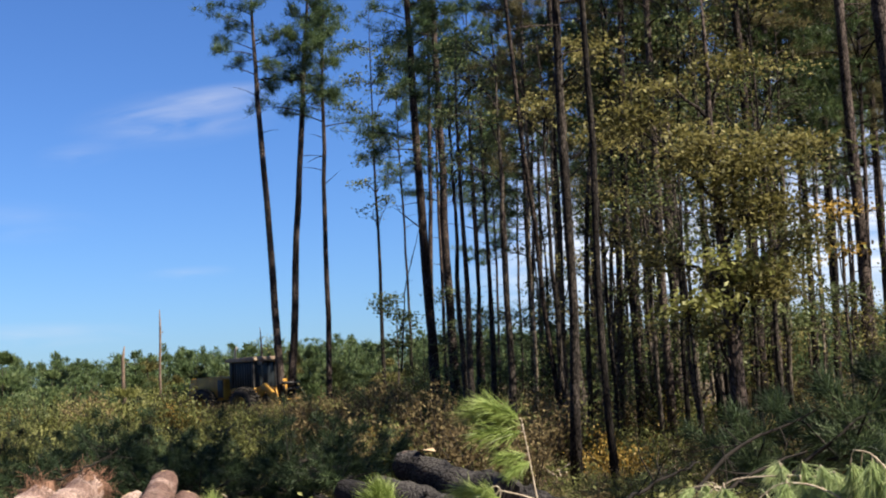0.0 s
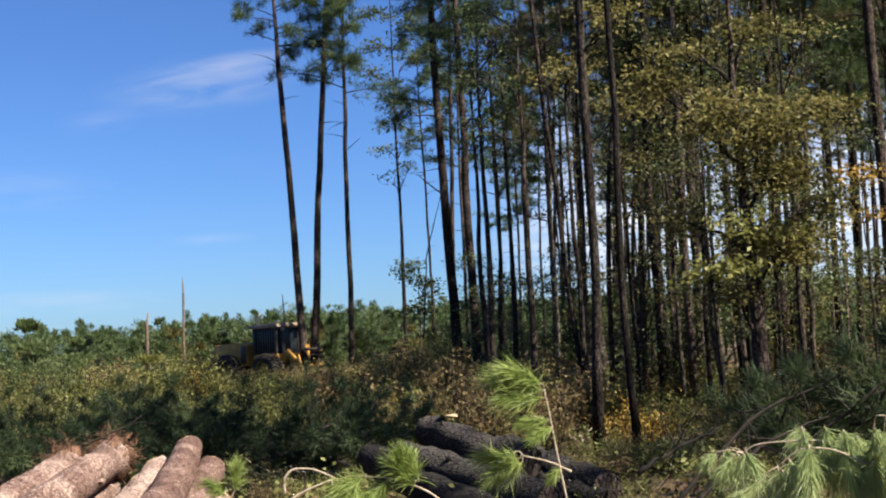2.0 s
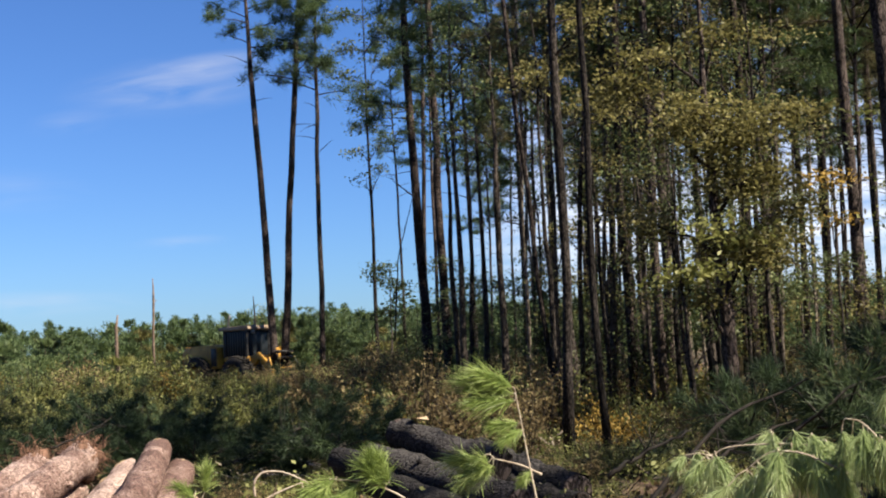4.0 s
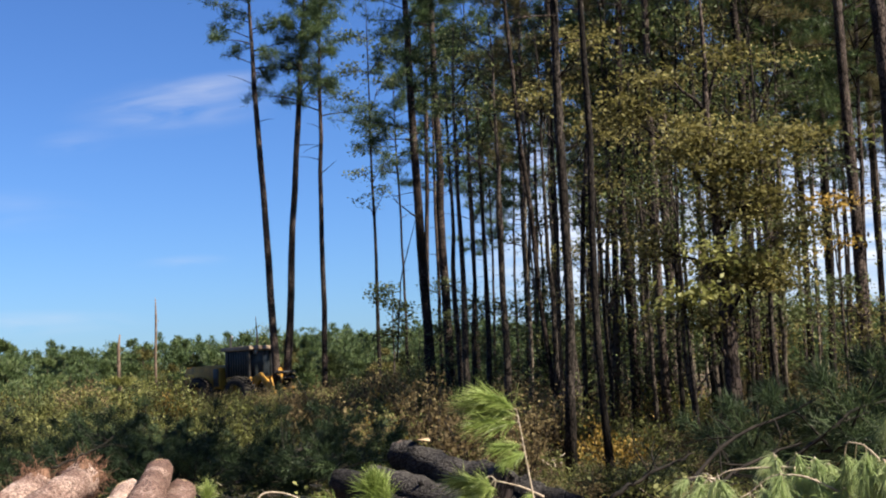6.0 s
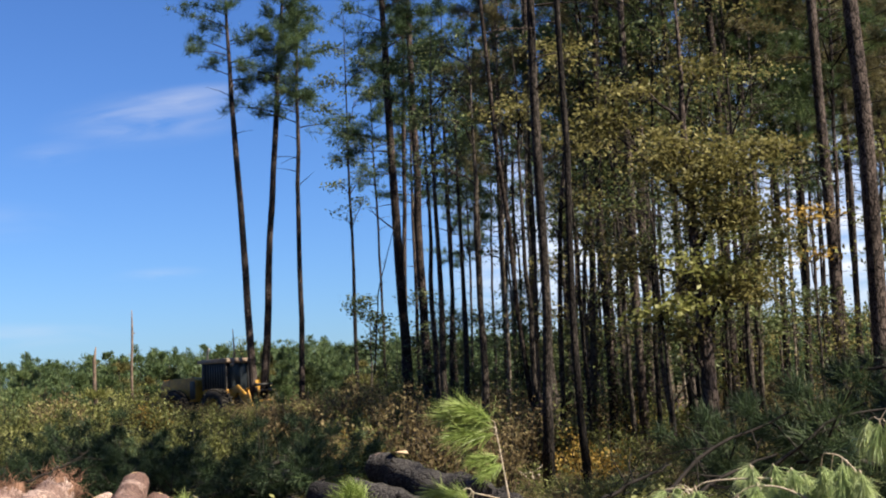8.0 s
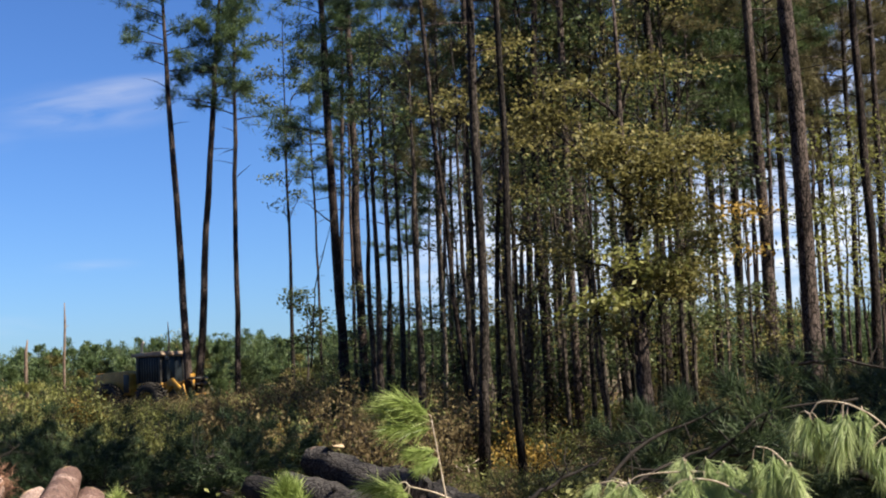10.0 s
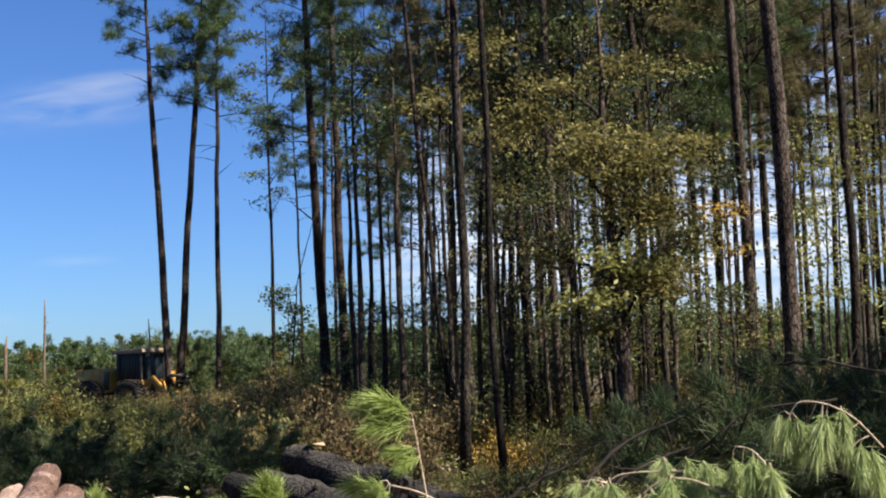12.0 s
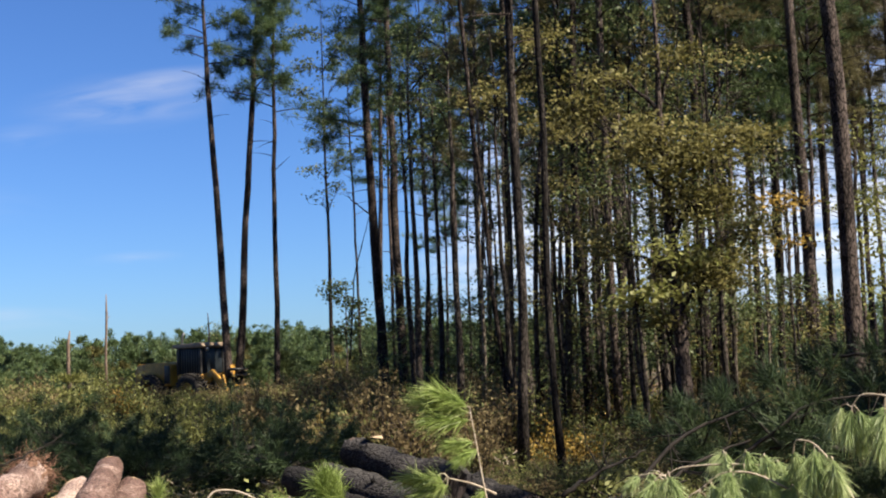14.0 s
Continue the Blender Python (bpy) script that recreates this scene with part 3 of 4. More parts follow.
for b, d, tall in ((0.6, 47, 4.0), (1.6, 43, 3.6), (2.6, 46, 4.6), (3.4, 42, 3.8), (4.3, 45, 4.8), (5.2, 40, 4.0), (6.0, 43, 4.6), (-0.4, 49, 3.0)):
    leafy_tree(polar(b, d), tall, 0.04, [(rng.normal() * 0.5, rng.normal() * 0.4, tall * f, 0.8, 0.7, 0.4, 15) for f in (0.35, 0.55, 0.75, 1.0)], LEAF_GREEN, 0.12, 0.0, "dark green bushy young tree at the foot of the pines", each=22)
# leafy trees that fill the gaps between the middle trunks
for i in range(26):
    b, d, tall = rng.uniform(4.6, 15.5), rng.uniform(23, 38), rng.uniform(5, 10.5)
    cl = [(rng.normal() * 0.55, rng.normal() * 0.5, tall * f, rng.uniform(0.4, 0.8), 0.6, rng.uniform(0.16, 0.34), 10) for f in (0.34, 0.48, 0.62, 0.76, 0.9, 1.0)]
    leafy_tree(polar(b, d), tall, 0.05, cl, LEAF_GREEN if i % 3 else LEAF_OLIVE, 0.02 + 0.0026 * d, rng.normal() * 0.02, "leafy dark green understory tree among the pines" if i % 3 else "yellowing understory tree among the pines", each=20)
for b, d, tall in ((20.9, 27, 6.0), (22.0, 34, 7.5), (22.9, 30, 6.5), (23.9, 36, 7.0), (24.8, 31, 5.0)):
    leafy_tree(polar(b, d), tall, 0.045, [(rng.normal() * 0.3, rng.normal() * 0.3, tall * f, 0.45, 0.4, 0.5, 9) for f in (0.45, 0.6, 0.75, 0.9, 1.0)], LEAF_LIME, 0.12, 0.0, "slim understory tree with bright yellow-green leaves", each=18)
leafy_tree(polar(17.9, 24), 4.4, 0.03, ((0.0, 0, 4.35, 0.22, 0.2, 0.12, 7), (0.1, 0, 3.6, 0.2, 0.2, 0.12, 3)), LEAF_GOLD, 0.12, 0.0, "thin sapling with orange-gold autumn leaves")


# ---- undergrowth of the clearing ----
def shrub_mesh(seed, wide, high, count, leaf, material, upright=0.5):
    global rng
    keep, rng = rng, np.random.default_rng(seed)
    stem, green = Heap(), Heap()
    for _ in range(int(10 + count / 40)):
        a = rng.uniform(0, 2 * np.pi)
        r = wide * rng.uniform(0.1, 1.0) ** 0.7
        top = np.array((math.cos(a) * r, math.sin(a) * r, high * rng.uniform(0.45, 1.1) * (1 - 0.35 * (r / wide) ** 2)))
        t = np.linspace(0, 1, 3)[:, None]
        p = np.array((math.cos(a), math.sin(a), 0)) * r * 0.3 * (1 - t) + top * t + rng.normal(size=(3, 3)) * 0.03
        p[0, 2] = -0.05
        tube(stem, p, np.linspace(0.01, 0.003, 3), 3, False)
        m = int(count / (10 + count / 40))
        f = rng.choice(rng.uniform(0.3, 1.0, 4), m) + rng.normal(size=m) * 0.04
        pts = np.stack([np.interp(f, t[:, 0], p[:, i]) for i in range(3)], -1) + rng.normal(size=(m, 3)) * 0.075 * (0.6 + wide * 0.5)
        leaves(green, pts, leaf, leaf * 0.5, 0.3)
    rng = keep
    return stem.mesh("stem", TWIG_DARK), green.mesh("foliage", material)


SHRUBS = [(shrub_mesh(60 + i, w, hh, c, lf, m), lb) for i, (w, hh, c, lf, m, lb) in enumerate((
    (0.7, 0.95, 1150, 0.064, LEAF_BROWN, "dry brown brush with small dead leaves"), (0.8, 0.8, 1150, 0.064, LEAF_BRUSH, "olive-green leafy shrub in the clearing"),
    (0.6, 1.1, 1050, 0.064, LEAF_BROWN, "tall brown weedy autumn shrub"), (0.7, 0.9, 1100, 0.068, LEAF_GREEN, "dark green leafy shrub in the clearing"),
    (0.75, 0.75, 1000, 0.06, LEAF_GOLD, "golden autumn shrub with small leaves"), (0.8, 1.2, 1100, 0.068, LEAF_LIME, "bright yellow-green leafy shrub")))]


BANK = thing("distant_brush", (0, 0, 0), 0, "bank of olive and brown autumn brush across the far clearing", "brush", kind="stuff")


def shrub(kind, at, size=1.0, tall=1.0):
    """A shrub of its own; past 37 m the brush is one bank that nobody could count."""
    (stem, green), label = SHRUBS[kind]
    turn = rng.uniform(0, 360)
    m = Matrix.Translation((at[0], at[1], rise(at[0], at[1]) - 0.02)) @ pose(0, 0, 0, 0, 0, turn) @ Matrix.Diagonal((size, size, size * tall, 1))
    if math.hypot(at[0], at[1]) > 37:
        for name, mesh in (("stem", stem), ("foliage", green)):
            tagged(part(name, mesh, None, BANK), kind="stuff").matrix_basis = m
        return
    ob = thing("shrub", (0, 0, 0), 0, label, "shrub", "undergrowth of the clearing")
    ob.matrix_basis = m
    part("stem", stem, None, ob)
    tagged(part("foliage", green, None, ob), kind="stuff")


for i in range(400):
    b = rng.uniform(-21, 27)
    d = 18 + 43 * rng.random() ** 1.15
    if b < -5 and d < 27 or (b > 6 and rng.random() < 0.4):
        continue
    kind = rng.choice(6, p=(0.37, 0.26, 0.23, 0.08, 0.03, 0.03)) if b > 3 else rng.choice(6, p=(0.24, 0.36, 0.14, 0.14, 0.05, 0.07)) if b > -6 else rng.choice(6, p=(0.06, 0.42, 0.04, 0.18, 0.06, 0.24))
    shrub(int(kind), polar(b, d), rng.uniform(0.6, 1.25) * (1 + d / 120), rng.uniform(0.6, 0.85) if -12 < b < -4.5 and d > 36 else rng.uniform(0.65, 1.25))


for b, d, kind, size in ((-10.2, 52, 1, 1.3), (-9.4, 50, 0, 1.2), (-8.6, 52, 1, 1.3), (-7.9, 50, 2, 1.15), (-7.2, 52, 1, 1.25), (-6.4, 51, 1, 1.35), (-5.7, 52, 3, 1.4), (-5.0, 50, 1, 1.6), (-8.9, 47, 1, 1.4), (-6.0, 47, 0, 1.4)):
    shrub(kind, polar(b, d), size, 0.95)


for i in range(11):
    shrub((1, 0, 2, 1)[i % 4], polar(-10.0 + i * 0.52, 54.6 + 0.5 * (i % 3)), 1.2, 1.0 + 0.12 * (i % 2))


for i in range(60):
    b, d = rng.uniform(-21, 1.5), rng.uniform(40, 60)
    if -11 < b < -4:
        continue
    shrub(int(rng.choice(6, p=(0.12, 0.3, 0.08, 0.22, 0.06, 0.22))), polar(b, d), rng.uniform(1.5, 2.1), rng.uniform(0.8, 1.1))


# low weeds round the log piles and at the foot of the slash
for i in range(40):
    b, d = (rng.uniform(3.5, 17), rng.uniform(12.8, 18)) if i < 30 else (rng.uniform(-9.5, -1.5), rng.uniform(15.0, 16.8))
    shrub(int(rng.choice((1, 1, 3, 5, 0))), polar(b, d), rng.uniform(0.4, 0.68), rng.uniform(0.6, 1.0))


# ---- young pines and the far woods ----
def far_tree(h, trunk, at, height, wide, count, size):
    z = rng.random(count) ** 0.75
    a = rng.uniform(0, 2 * np.pi, count)
    lobe = 1 + 0.3 * np.sin(a * 3 + z * 9 + at[0] * 7) + 0.22 * np.sin(a * 5 - z * 17 + at[1] * 5)
    r = wide * np.sqrt(np.maximum(0.0, 1 - z ** 1.6)) * rng.random(count) ** 0.4 * lobe * rng.uniform(0.8, 1.2)
    c = np.stack([at[0] + r * np.cos(a), at[1] + r * np.sin(a), 0.12 * height + z * height * 0.9], -1)
    way = np.stack([np.cos(a), np.sin(a), rng.uniform(0.2, 1.4, count)], -1) + rng.normal(size=(count, 3)) * 0.5
    blades(h, c, way, size * rng.uniform(0.7, 1.4, count), size * 0.38)
    tube(trunk, [(at[0], at[1], -0.1), (at[0], at[1], height * 0.95)], (0.02 * height, 0.01), 5, False)


def far_pine(h, trunk, at, height, wide, count, size):
    """A young pine far off: pointed, with uneven whorls of needles and gaps between them."""
    whorls = rng.uniform(0.1, 1.0, max(7, int(height * 2.6)))
    z = np.clip(rng.choice(whorls, count) + rng.normal(size=count) * 0.03, 0.04, 1.0)
    a = rng.uniform(0, 2 * np.pi, count)
    arm = 1 + 0.45 * np.sin(a * 3 + z * 23 + at[0] * 7) + 0.25 * np.sin(a * 7 - z * 31 + at[1] * 5)
    r = wide * (1.04 - z) ** 0.75 * rng.random(count) ** 0.5 * arm
    c = np.stack([at[0] + r * np.cos(a), at[1] + r * np.sin(a), z * height + 0.12 * r], -1)
    way = np.stack([np.cos(a) * 0.7, np.sin(a) * 0.7, rng.uniform(0.3, 1.5, count)], -1) + rng.normal(size=(count, 3)) * 0.45
    blades(h, c, way, size * rng.uniform(0.6, 1.4, count), size * 0.34)
    tube(trunk, [(at[0], at[1], -0.1), (at[0], at[1], height * 0.97)], (0.016 * height, 0.01), 5, False)


def far_woods():
    green, trunk = Heap(), Heap()
    for i in range(950):
        b = rng.uniform(-26, 30)
        d = 84 + 130 * rng.random() ** 1.4
        top = 1.05 + 0.24 * rng.normal() + 0.5 * min(1.0, max(0.0, (b + 16) / 12))
        hgt = 1.75 + d * math.tan(radians(min(max(top, 0.25), 1.95)))
        far_pine(green, trunk, polar(b, d), hgt, hgt * rng.uniform(0.2, 0.36), 360, 0.2 + d * 0.0013)
    ob = thing("far_woods", (0, 0, 0), 0, "distant line of young dark green pines along the horizon", "woods", kind="stuff")
    part("crown", green, LEAF_FAR, ob)
    part("trunk", trunk, BARK, ob)


far_woods()


def sky_blocking_woods():
    """Unseen woods added round the clearing, behind the camera, to block low sky light."""
    green, trunk = Heap(), Heap()
    for i in range(230):
        b, d = rng.uniform(42, 322), rng.uniform(34, 60)
        far_tree(green, trunk, polar(b, d), rng.uniform(13, 19), rng.uniform(2.2, 3.4), 170, 1.5)
    ob = thing("sky_blocking_woods", (0, 0, 0), 0, "unseen pine wood added round the clearing to cut sky light", "woods", kind="stuff")
    tagged(part("crown", green, NEEDLES, ob), kind="stuff")
    tagged(part("trunk", trunk, BARK, ob), kind="stuff")


sky_blocking_woods()


def young_pine(at, height, wide, material, label):
    ob = thing("young_pine", (at[0], at[1], rise(at[0], at[1])), rng.uniform(0, 360), label, "tree", "young trees behind the clearing")
    g, t = Heap(), Heap()
    far_pine(g, t, (0, 0), height, wide, 2200 if wide < 1.6 else 6500, 0.2)
    part("crown", g, material, ob)
    part("trunk", t, BARK, ob)


for i in range(46):
    b = rng.uniform(-21, 1)
    d = rng.uniform(62, 84)
    m, lb = ((LEAF_FAR, "bushy young pine behind the clearing"), (LEAF_GREEN, "bushy dark green young tree behind the clearing"), (LEAF_OLIVE, "yellowing young tree behind the clearing"))[rng.choice(3, p=(0.5, 0.3, 0.2))]
    young_pine(polar(b, d), rng.uniform(1.8, 3.4), rng.uniform(0.8, 1.4), m, lb)
young_pine(polar(-18.4, 58), 3.3, 2.1, LEAF_FAR, "broad young pine beside the slash")
young_pine(polar(-13.4, 46), 2.1, 0.9, LEAF_LIME, "bright yellow-green sapling in the clearing")


def snag(bearing, distance, height, radius, label):
    p = polar(bearing, distance)
    ob = thing("dead_snag", (p[0], p[1], -0.05), 0, label, "tree", "dead snags")
    h = Heap()
    z = np.linspace(0, height, 7)
    tube(h, np.column_stack([rng.normal(size=7) * 0.03, rng.normal(size=7) * 0.03, z]), np.interp(z / height, (0, 0.9, 1), (radius, radius * 0.7, radius * 0.25)), 7, True, 0.06)
    part("trunk", h, WEATHERED, ob, smooth=True)
    for zz, a in ((height * 0.8, 0.4), (height * 0.62, 3.4)):
        t = Heap()
        tube(t, [(0, 0, zz), (math.cos(a) * 0.16, math.sin(a) * 0.16, zz + 0.07)], (0.022, 0.01), 4, False)
        part("stub", t, WEATHERED, ob)


snag(-11.88, 58, 5.2, 0.07, "tall bare dead trunk standing among young pines")
snag(-13.44, 58, 3.65, 0.1, "short broken pale dead trunk")
snag(-7.55, 66, 4.6, 0.06, "thin bare dead trunk behind the machine")


leafy_tree(polar(-7.05, 61), 3.7, 0.03, ((0.1, 0, 3.75, 0.5, 0.4, 0.22, 9), (-0.25, 0, 3.3, 0.3, 0.3, 0.2, 4)), LEAF_BRUSH, 0.12, 0.0, "thin sapling with sparse pale leaves behind the machine", each=9)


# ---- the machine and the trees in its grip ----
def wheel(parent, x, y, r, w):
    t = Heap()
    prof = ((r * 0.55, -w / 2), (r * 0.9, -w / 2), (r, -w * 0.36), (r, w * 0.36), (r * 0.9, w / 2), (r * 0.55, w / 2))
    seg = 28
    v = [(x + rr * math.cos(a), y + yy, r + rr * math.sin(a)) for a in np.arange(seg) * 2 * math.pi / seg for rr, yy in prof]
    k = len(prof)
    q = [[i * k + j, i * k + (j + 1) % k, ((i + 1) % seg) * k + (j + 1) % k, ((i + 1) % seg) * k + j] for i in range(seg) for j in range(k)]
    t.put(v, q)
    for i in range(seg):
        a = i * 2 * math.pi / seg
        c, s = math.cos(a), math.sin(a)
        for sgn in (-1, 1):
            p = [(x + (r + 0.035) * c, y + sgn * w * 0.05, r + (r + 0.035) * s), (x + (r + 0.03) * math.cos(a + 0.16), y + sgn * w * 0.46, r + (r + 0.03) * math.sin(a + 0.16))]
            tube(t, p, (0.045, 0.04), 4)
    ty = part("wheel", t, RUBBER, parent, "muddy lugged rubber tyre")
    h = Heap()
    tube(h, [(x, y - w * 0.3, r), (x, y - w * 0.34, r), (x, y + w * 0.34, r), (x, y + w * 0.3, r)], (r * 0.3, r * 0.56, r * 0.56, r * 0.3), 18)
    part("rim", h, YELLOW, ty)


def feller_buncher(at, turn):
    ob = thing("feller_buncher", at, turn, "yellow wheeled feller buncher with dark caged cab, gripping cut pines", "logging machine")
    wheel(ob, -3.9, -0.95, 0.76, 0.62), wheel(ob, -3.9, 0.95, 0.76, 0.62), wheel(ob, -1.35, -0.95, 0.76, 0.62), wheel(ob, -1.35, 0.95, 0.76, 0.62)
    part("chassis", box(box(Heap(), (-5.0, -0.55, 0.6), (-2.6, 0.55, 1.1)), (-2.7, -0.5, 0.65), (-0.6, 0.5, 1.15)), BLACK, ob)
    part("hood", swept(Heap(), ((-5.1, 1.05), (-5.1, 1.75), (-4.9, 2.05), (-3.0, 2.12), (-2.75, 2.0), (-2.75, 1.05)), -0.85, 0.85), YELLOW, ob, "yellow painted engine hood")
    g = Heap()
    for i in range(5):
        box(g, (-4.6 + i * 0.16, -0.885, 1.25), (-4.52 + i * 0.16, -0.856, 1.6))
    part("grille", g, BLACK, ob)
    part("side_opening", box(Heap(), (-3.15, -0.885, 1.15), (-2.8, -0.86, 1.95)), BLACK, ob)
    cabin = part("cab", box(box(Heap(), (-2.5, -0.72, 1.1), (-0.95, 0.72, 1.55)), (-2.42, 0.6, 1.5), (-1.05, 0.68, 2.6)), YELLOW, ob, "dark cab with steel guards")
    for x in (-2.45, -1.05):
        for y in (-0.68, 0.68):
            part("post", box(Heap(), (x - 0.06, y - 0.06, 1.5), (x + 0.06, y + 0.06, 2.72)), BLACK, cabin)
    part("roof", swept(Heap(), ((-2.7, 2.7), (-2.65, 2.86), (-0.9, 2.92), (-0.78, 2.76), (-0.85, 2.7)), -0.84, 0.84), ROOF_TIN, cabin, "dusty tan roof plate")
    for lo, hi in (((-2.39, -0.66, 1.56), (-1.11, -0.64, 2.69)), ((-1.06, -0.62, 1.56), (-1.04, 0.62, 2.69)), ((-2.46, -0.62, 1.56), (-2.44, 0.62, 2.69))):
        part("window", box(Heap(), lo, hi), GLASS, cabin)
    for i in range(9):
        part("guard_bar", box(Heap(), (-2.36 + i * 0.155, -0.75, 1.56), (-2.31 + i * 0.155, -0.735, 2.69)), BLACK, cabin)
    part("exhaust", tube(Heap(), [(-3.4, 0.45, 2.1), (-3.4, 0.45, 2.85), (-3.36, 0.45, 3.25), (-3.25, 0.45, 3.42)], (0.06, 0.06, 0.055, 0.055), 10), STEEL, ob, "rusty exhaust pipe")
    for y in (-0.5, 0.5):
        b = Heap()
        swept(b, ((-1.0, 1.15), (-0.95, 1.5), (-0.45, 1.75), (0.25, 1.15), (0.3, 0.75), (0.05, 0.8), (-0.45, 1.4), (-0.75, 1.1)), y - 0.09, y + 0.09)
        part("lift_arm", b, YELLOW, ob)
        part("cylinder", tube(Heap(), [(-0.95, y * 0.6, 1.2), (-0.3, y * 0.6, 1.25), (-0.3, y * 0.6, 1.25), (0.3, y * 0.6, 1.45)], (0.07, 0.07, 0.04, 0.04), 10), STEEL, ob)
    hd = part("felling_head", swept(box(box(Heap(), (0.2, -0.6, 0.15), (1.15, 0.6, 0.42)), (0.22, -0.32, 0.4), (0.42, 0.32, 1.9)), ((0.2, 0.4), (0.2, 1.5), (0.55, 0.45)), -0.6, -0.5), YELLOW, ob, "scuffed yellow felling head")
    for z, s in ((1.0, 1), (1.45, 1), (1.7, -1)):
        a = np.linspace(0, 2.4, 9)
        pts = np.column_stack([0.42 + 0.42 * np.sin(a), s * (0.46 * np.cos(a) - 0.05), np.full(9, z)])
        part("grapple_arm", tube(Heap(), pts, np.linspace(0.08, 0.04, 9), 6), YELLOW if z < 1.2 else BLACK, hd)
    for y in (-0.55, 0.55):
        part("headlight", tube(Heap(), [(-0.85, y, 2.62), (-0.74, y, 2.62), (-0.72, y, 2.62)], (0.07, 0.09, 0.08), 10), STEEL, ob)


HEAD = polar(-6.7, 57.0)
feller_buncher((HEAD[0] - 0.05, HEAD[1] + 0.35, 0.0), -38)


def held(off, lean, radius, label):
    p = HEAD + np.array(off)
    ob = pine(p, radius, 21.5, lean, 0.0, CROWNS_SPARSE, label, "cut pines in the machine's grip")
    ob.location.z = 0.44


held((0.02, 0.0, 0), -0.045, 0.17, "cut tall pine leaning, gripped upright by the machine")
held((0.32, 0.1, 0), 0.07, 0.17, "cut tall pine with reddish trunk, gripped upright by the machine")
pine(polar(-4.62, 57), 0.125, 21, 0.02, 0, CROWNS_SPARSE, "lone slender pine with high sparse crown beside the machine")


# ---- felled logs ----
def log(p0, p1, radius, bark, label, group, flare=0.0, roots=0):
    p0, p1 = np.asarray(p0, float), np.asarray(p1, float)
    mid = p1
    ob = thing("log", tuple(mid), 0, label, "log", group)
    t = np.linspace(0, 1, 16)[:, None]
    path = (p0 * (1 - t) + p1 * t) - mid
    path += np.column_stack([np.sin(t[:, 0] * 5 + radius * 90), np.cos(t[:, 0] * 4), np.sin(t[:, 0] * 6 + 1)]) * 0.012
    r = radius * (1 + 0.12 * t[:, 0]) * (1 + 0.03 * rng.normal(size=16))
    r = r * (1 + flare * np.exp(-t[:, 0] * 11))
    h = Heap()
    tube(h, path, r, 14, False, 0.07 if bark is BARK_NEAR_BLACK else 0.055)
    part("bark", h, bark, ob, smooth=True)
    ax = unit(path[-1] - path[0])
    for e, s, rr in ((path[0], -1, r[0]), (path[-1], 1, r[-1])):
        if roots and s < 0:
            continue
        part("cut_end", tube(Heap(), [e - ax * s * 0.03, e + ax * s * 0.006, e + ax * s * 0.012], (rr * 0.985, rr * 0.95, rr * 0.86), 14), WOOD_END if bark is not BARK_NEAR_BLACK else BARK, ob)
    for _ in range(3):
        k = rng.integers(3, 13)
        o = unit(np.cross(ax, rng.normal(size=3)))
        part("knot", tube(Heap(), [path[k] + o * r[k] * 0.8, path[k] + o * (r[k] + 0.04)], (0.04, 0.025), 6), bark, ob)
    if roots:
        soil, hair = Heap(), Heap()
        a = np.arange(18) * 2 * math.pi / 18
        o = unit(np.cross(ax, (0.3, 0.2, 1)))
        o2 = np.cross(ax, o)
        rings = []
        for back, wide in ((0.4, 0.72), (0.15, 0.85), (-0.03, 1.08), (-0.12, 0.95), (-0.18, 0.5)):
            lob = 1 + 0.2 * np.sin(a * 5 + radius * 60) + 0.12 * rng.normal(size=18)
            rings.append(path[0] + ax * back + (o * np.cos(a)[:, None] + o2 * np.sin(a)[:, None]) * (r[0] * wide * lob)[:, None])
        k, sd = len(rings), 18
        gi, gj = np.meshgrid(np.arange(k - 1), np.arange(sd), indexing="ij")
        q = np.stack([gi * sd + gj, (gi + 1) * sd + gj, (gi + 1) * sd + (gj + 1) % sd, gi * sd + (gj + 1) % sd], -1).reshape(-1, 4)
        tip = np.stack([np.full(sd, k * sd), (k - 1) * sd + (np.arange(sd) + 1) % sd, (k - 1) * sd + np.arange(sd)], -1)
        soil.put(np.vstack(rings + [path[0][None] - ax * 0.24]), q, tip)
        for _ in range(roots * 3):
            d = unit(rng.normal(size=3) - ax * 0.5 + np.array((0, 0, 0.5)))
            s0 = path[0] - ax * rng.uniform(-0.25, 0.1) + d * r[0] * 0.7
            ln = rng.uniform(0.1, 0.34)
            q = [s0]
            for j in range(5):
                d = unit(d + rng.normal(size=3) * 0.6)
                q.append(q[-1] + d * ln / 5)
            tube(hair, q, np.linspace(rng.choice((0.0025, 0.003, 0.004, 0.009)), 0.0015, 6), 3, False)
        part("root_collar", soil, ROOT, ob, "reddish soil-caked root collar")
        part("root", hair, ROOT, ob, "thin tangled reddish roots")
    return ob


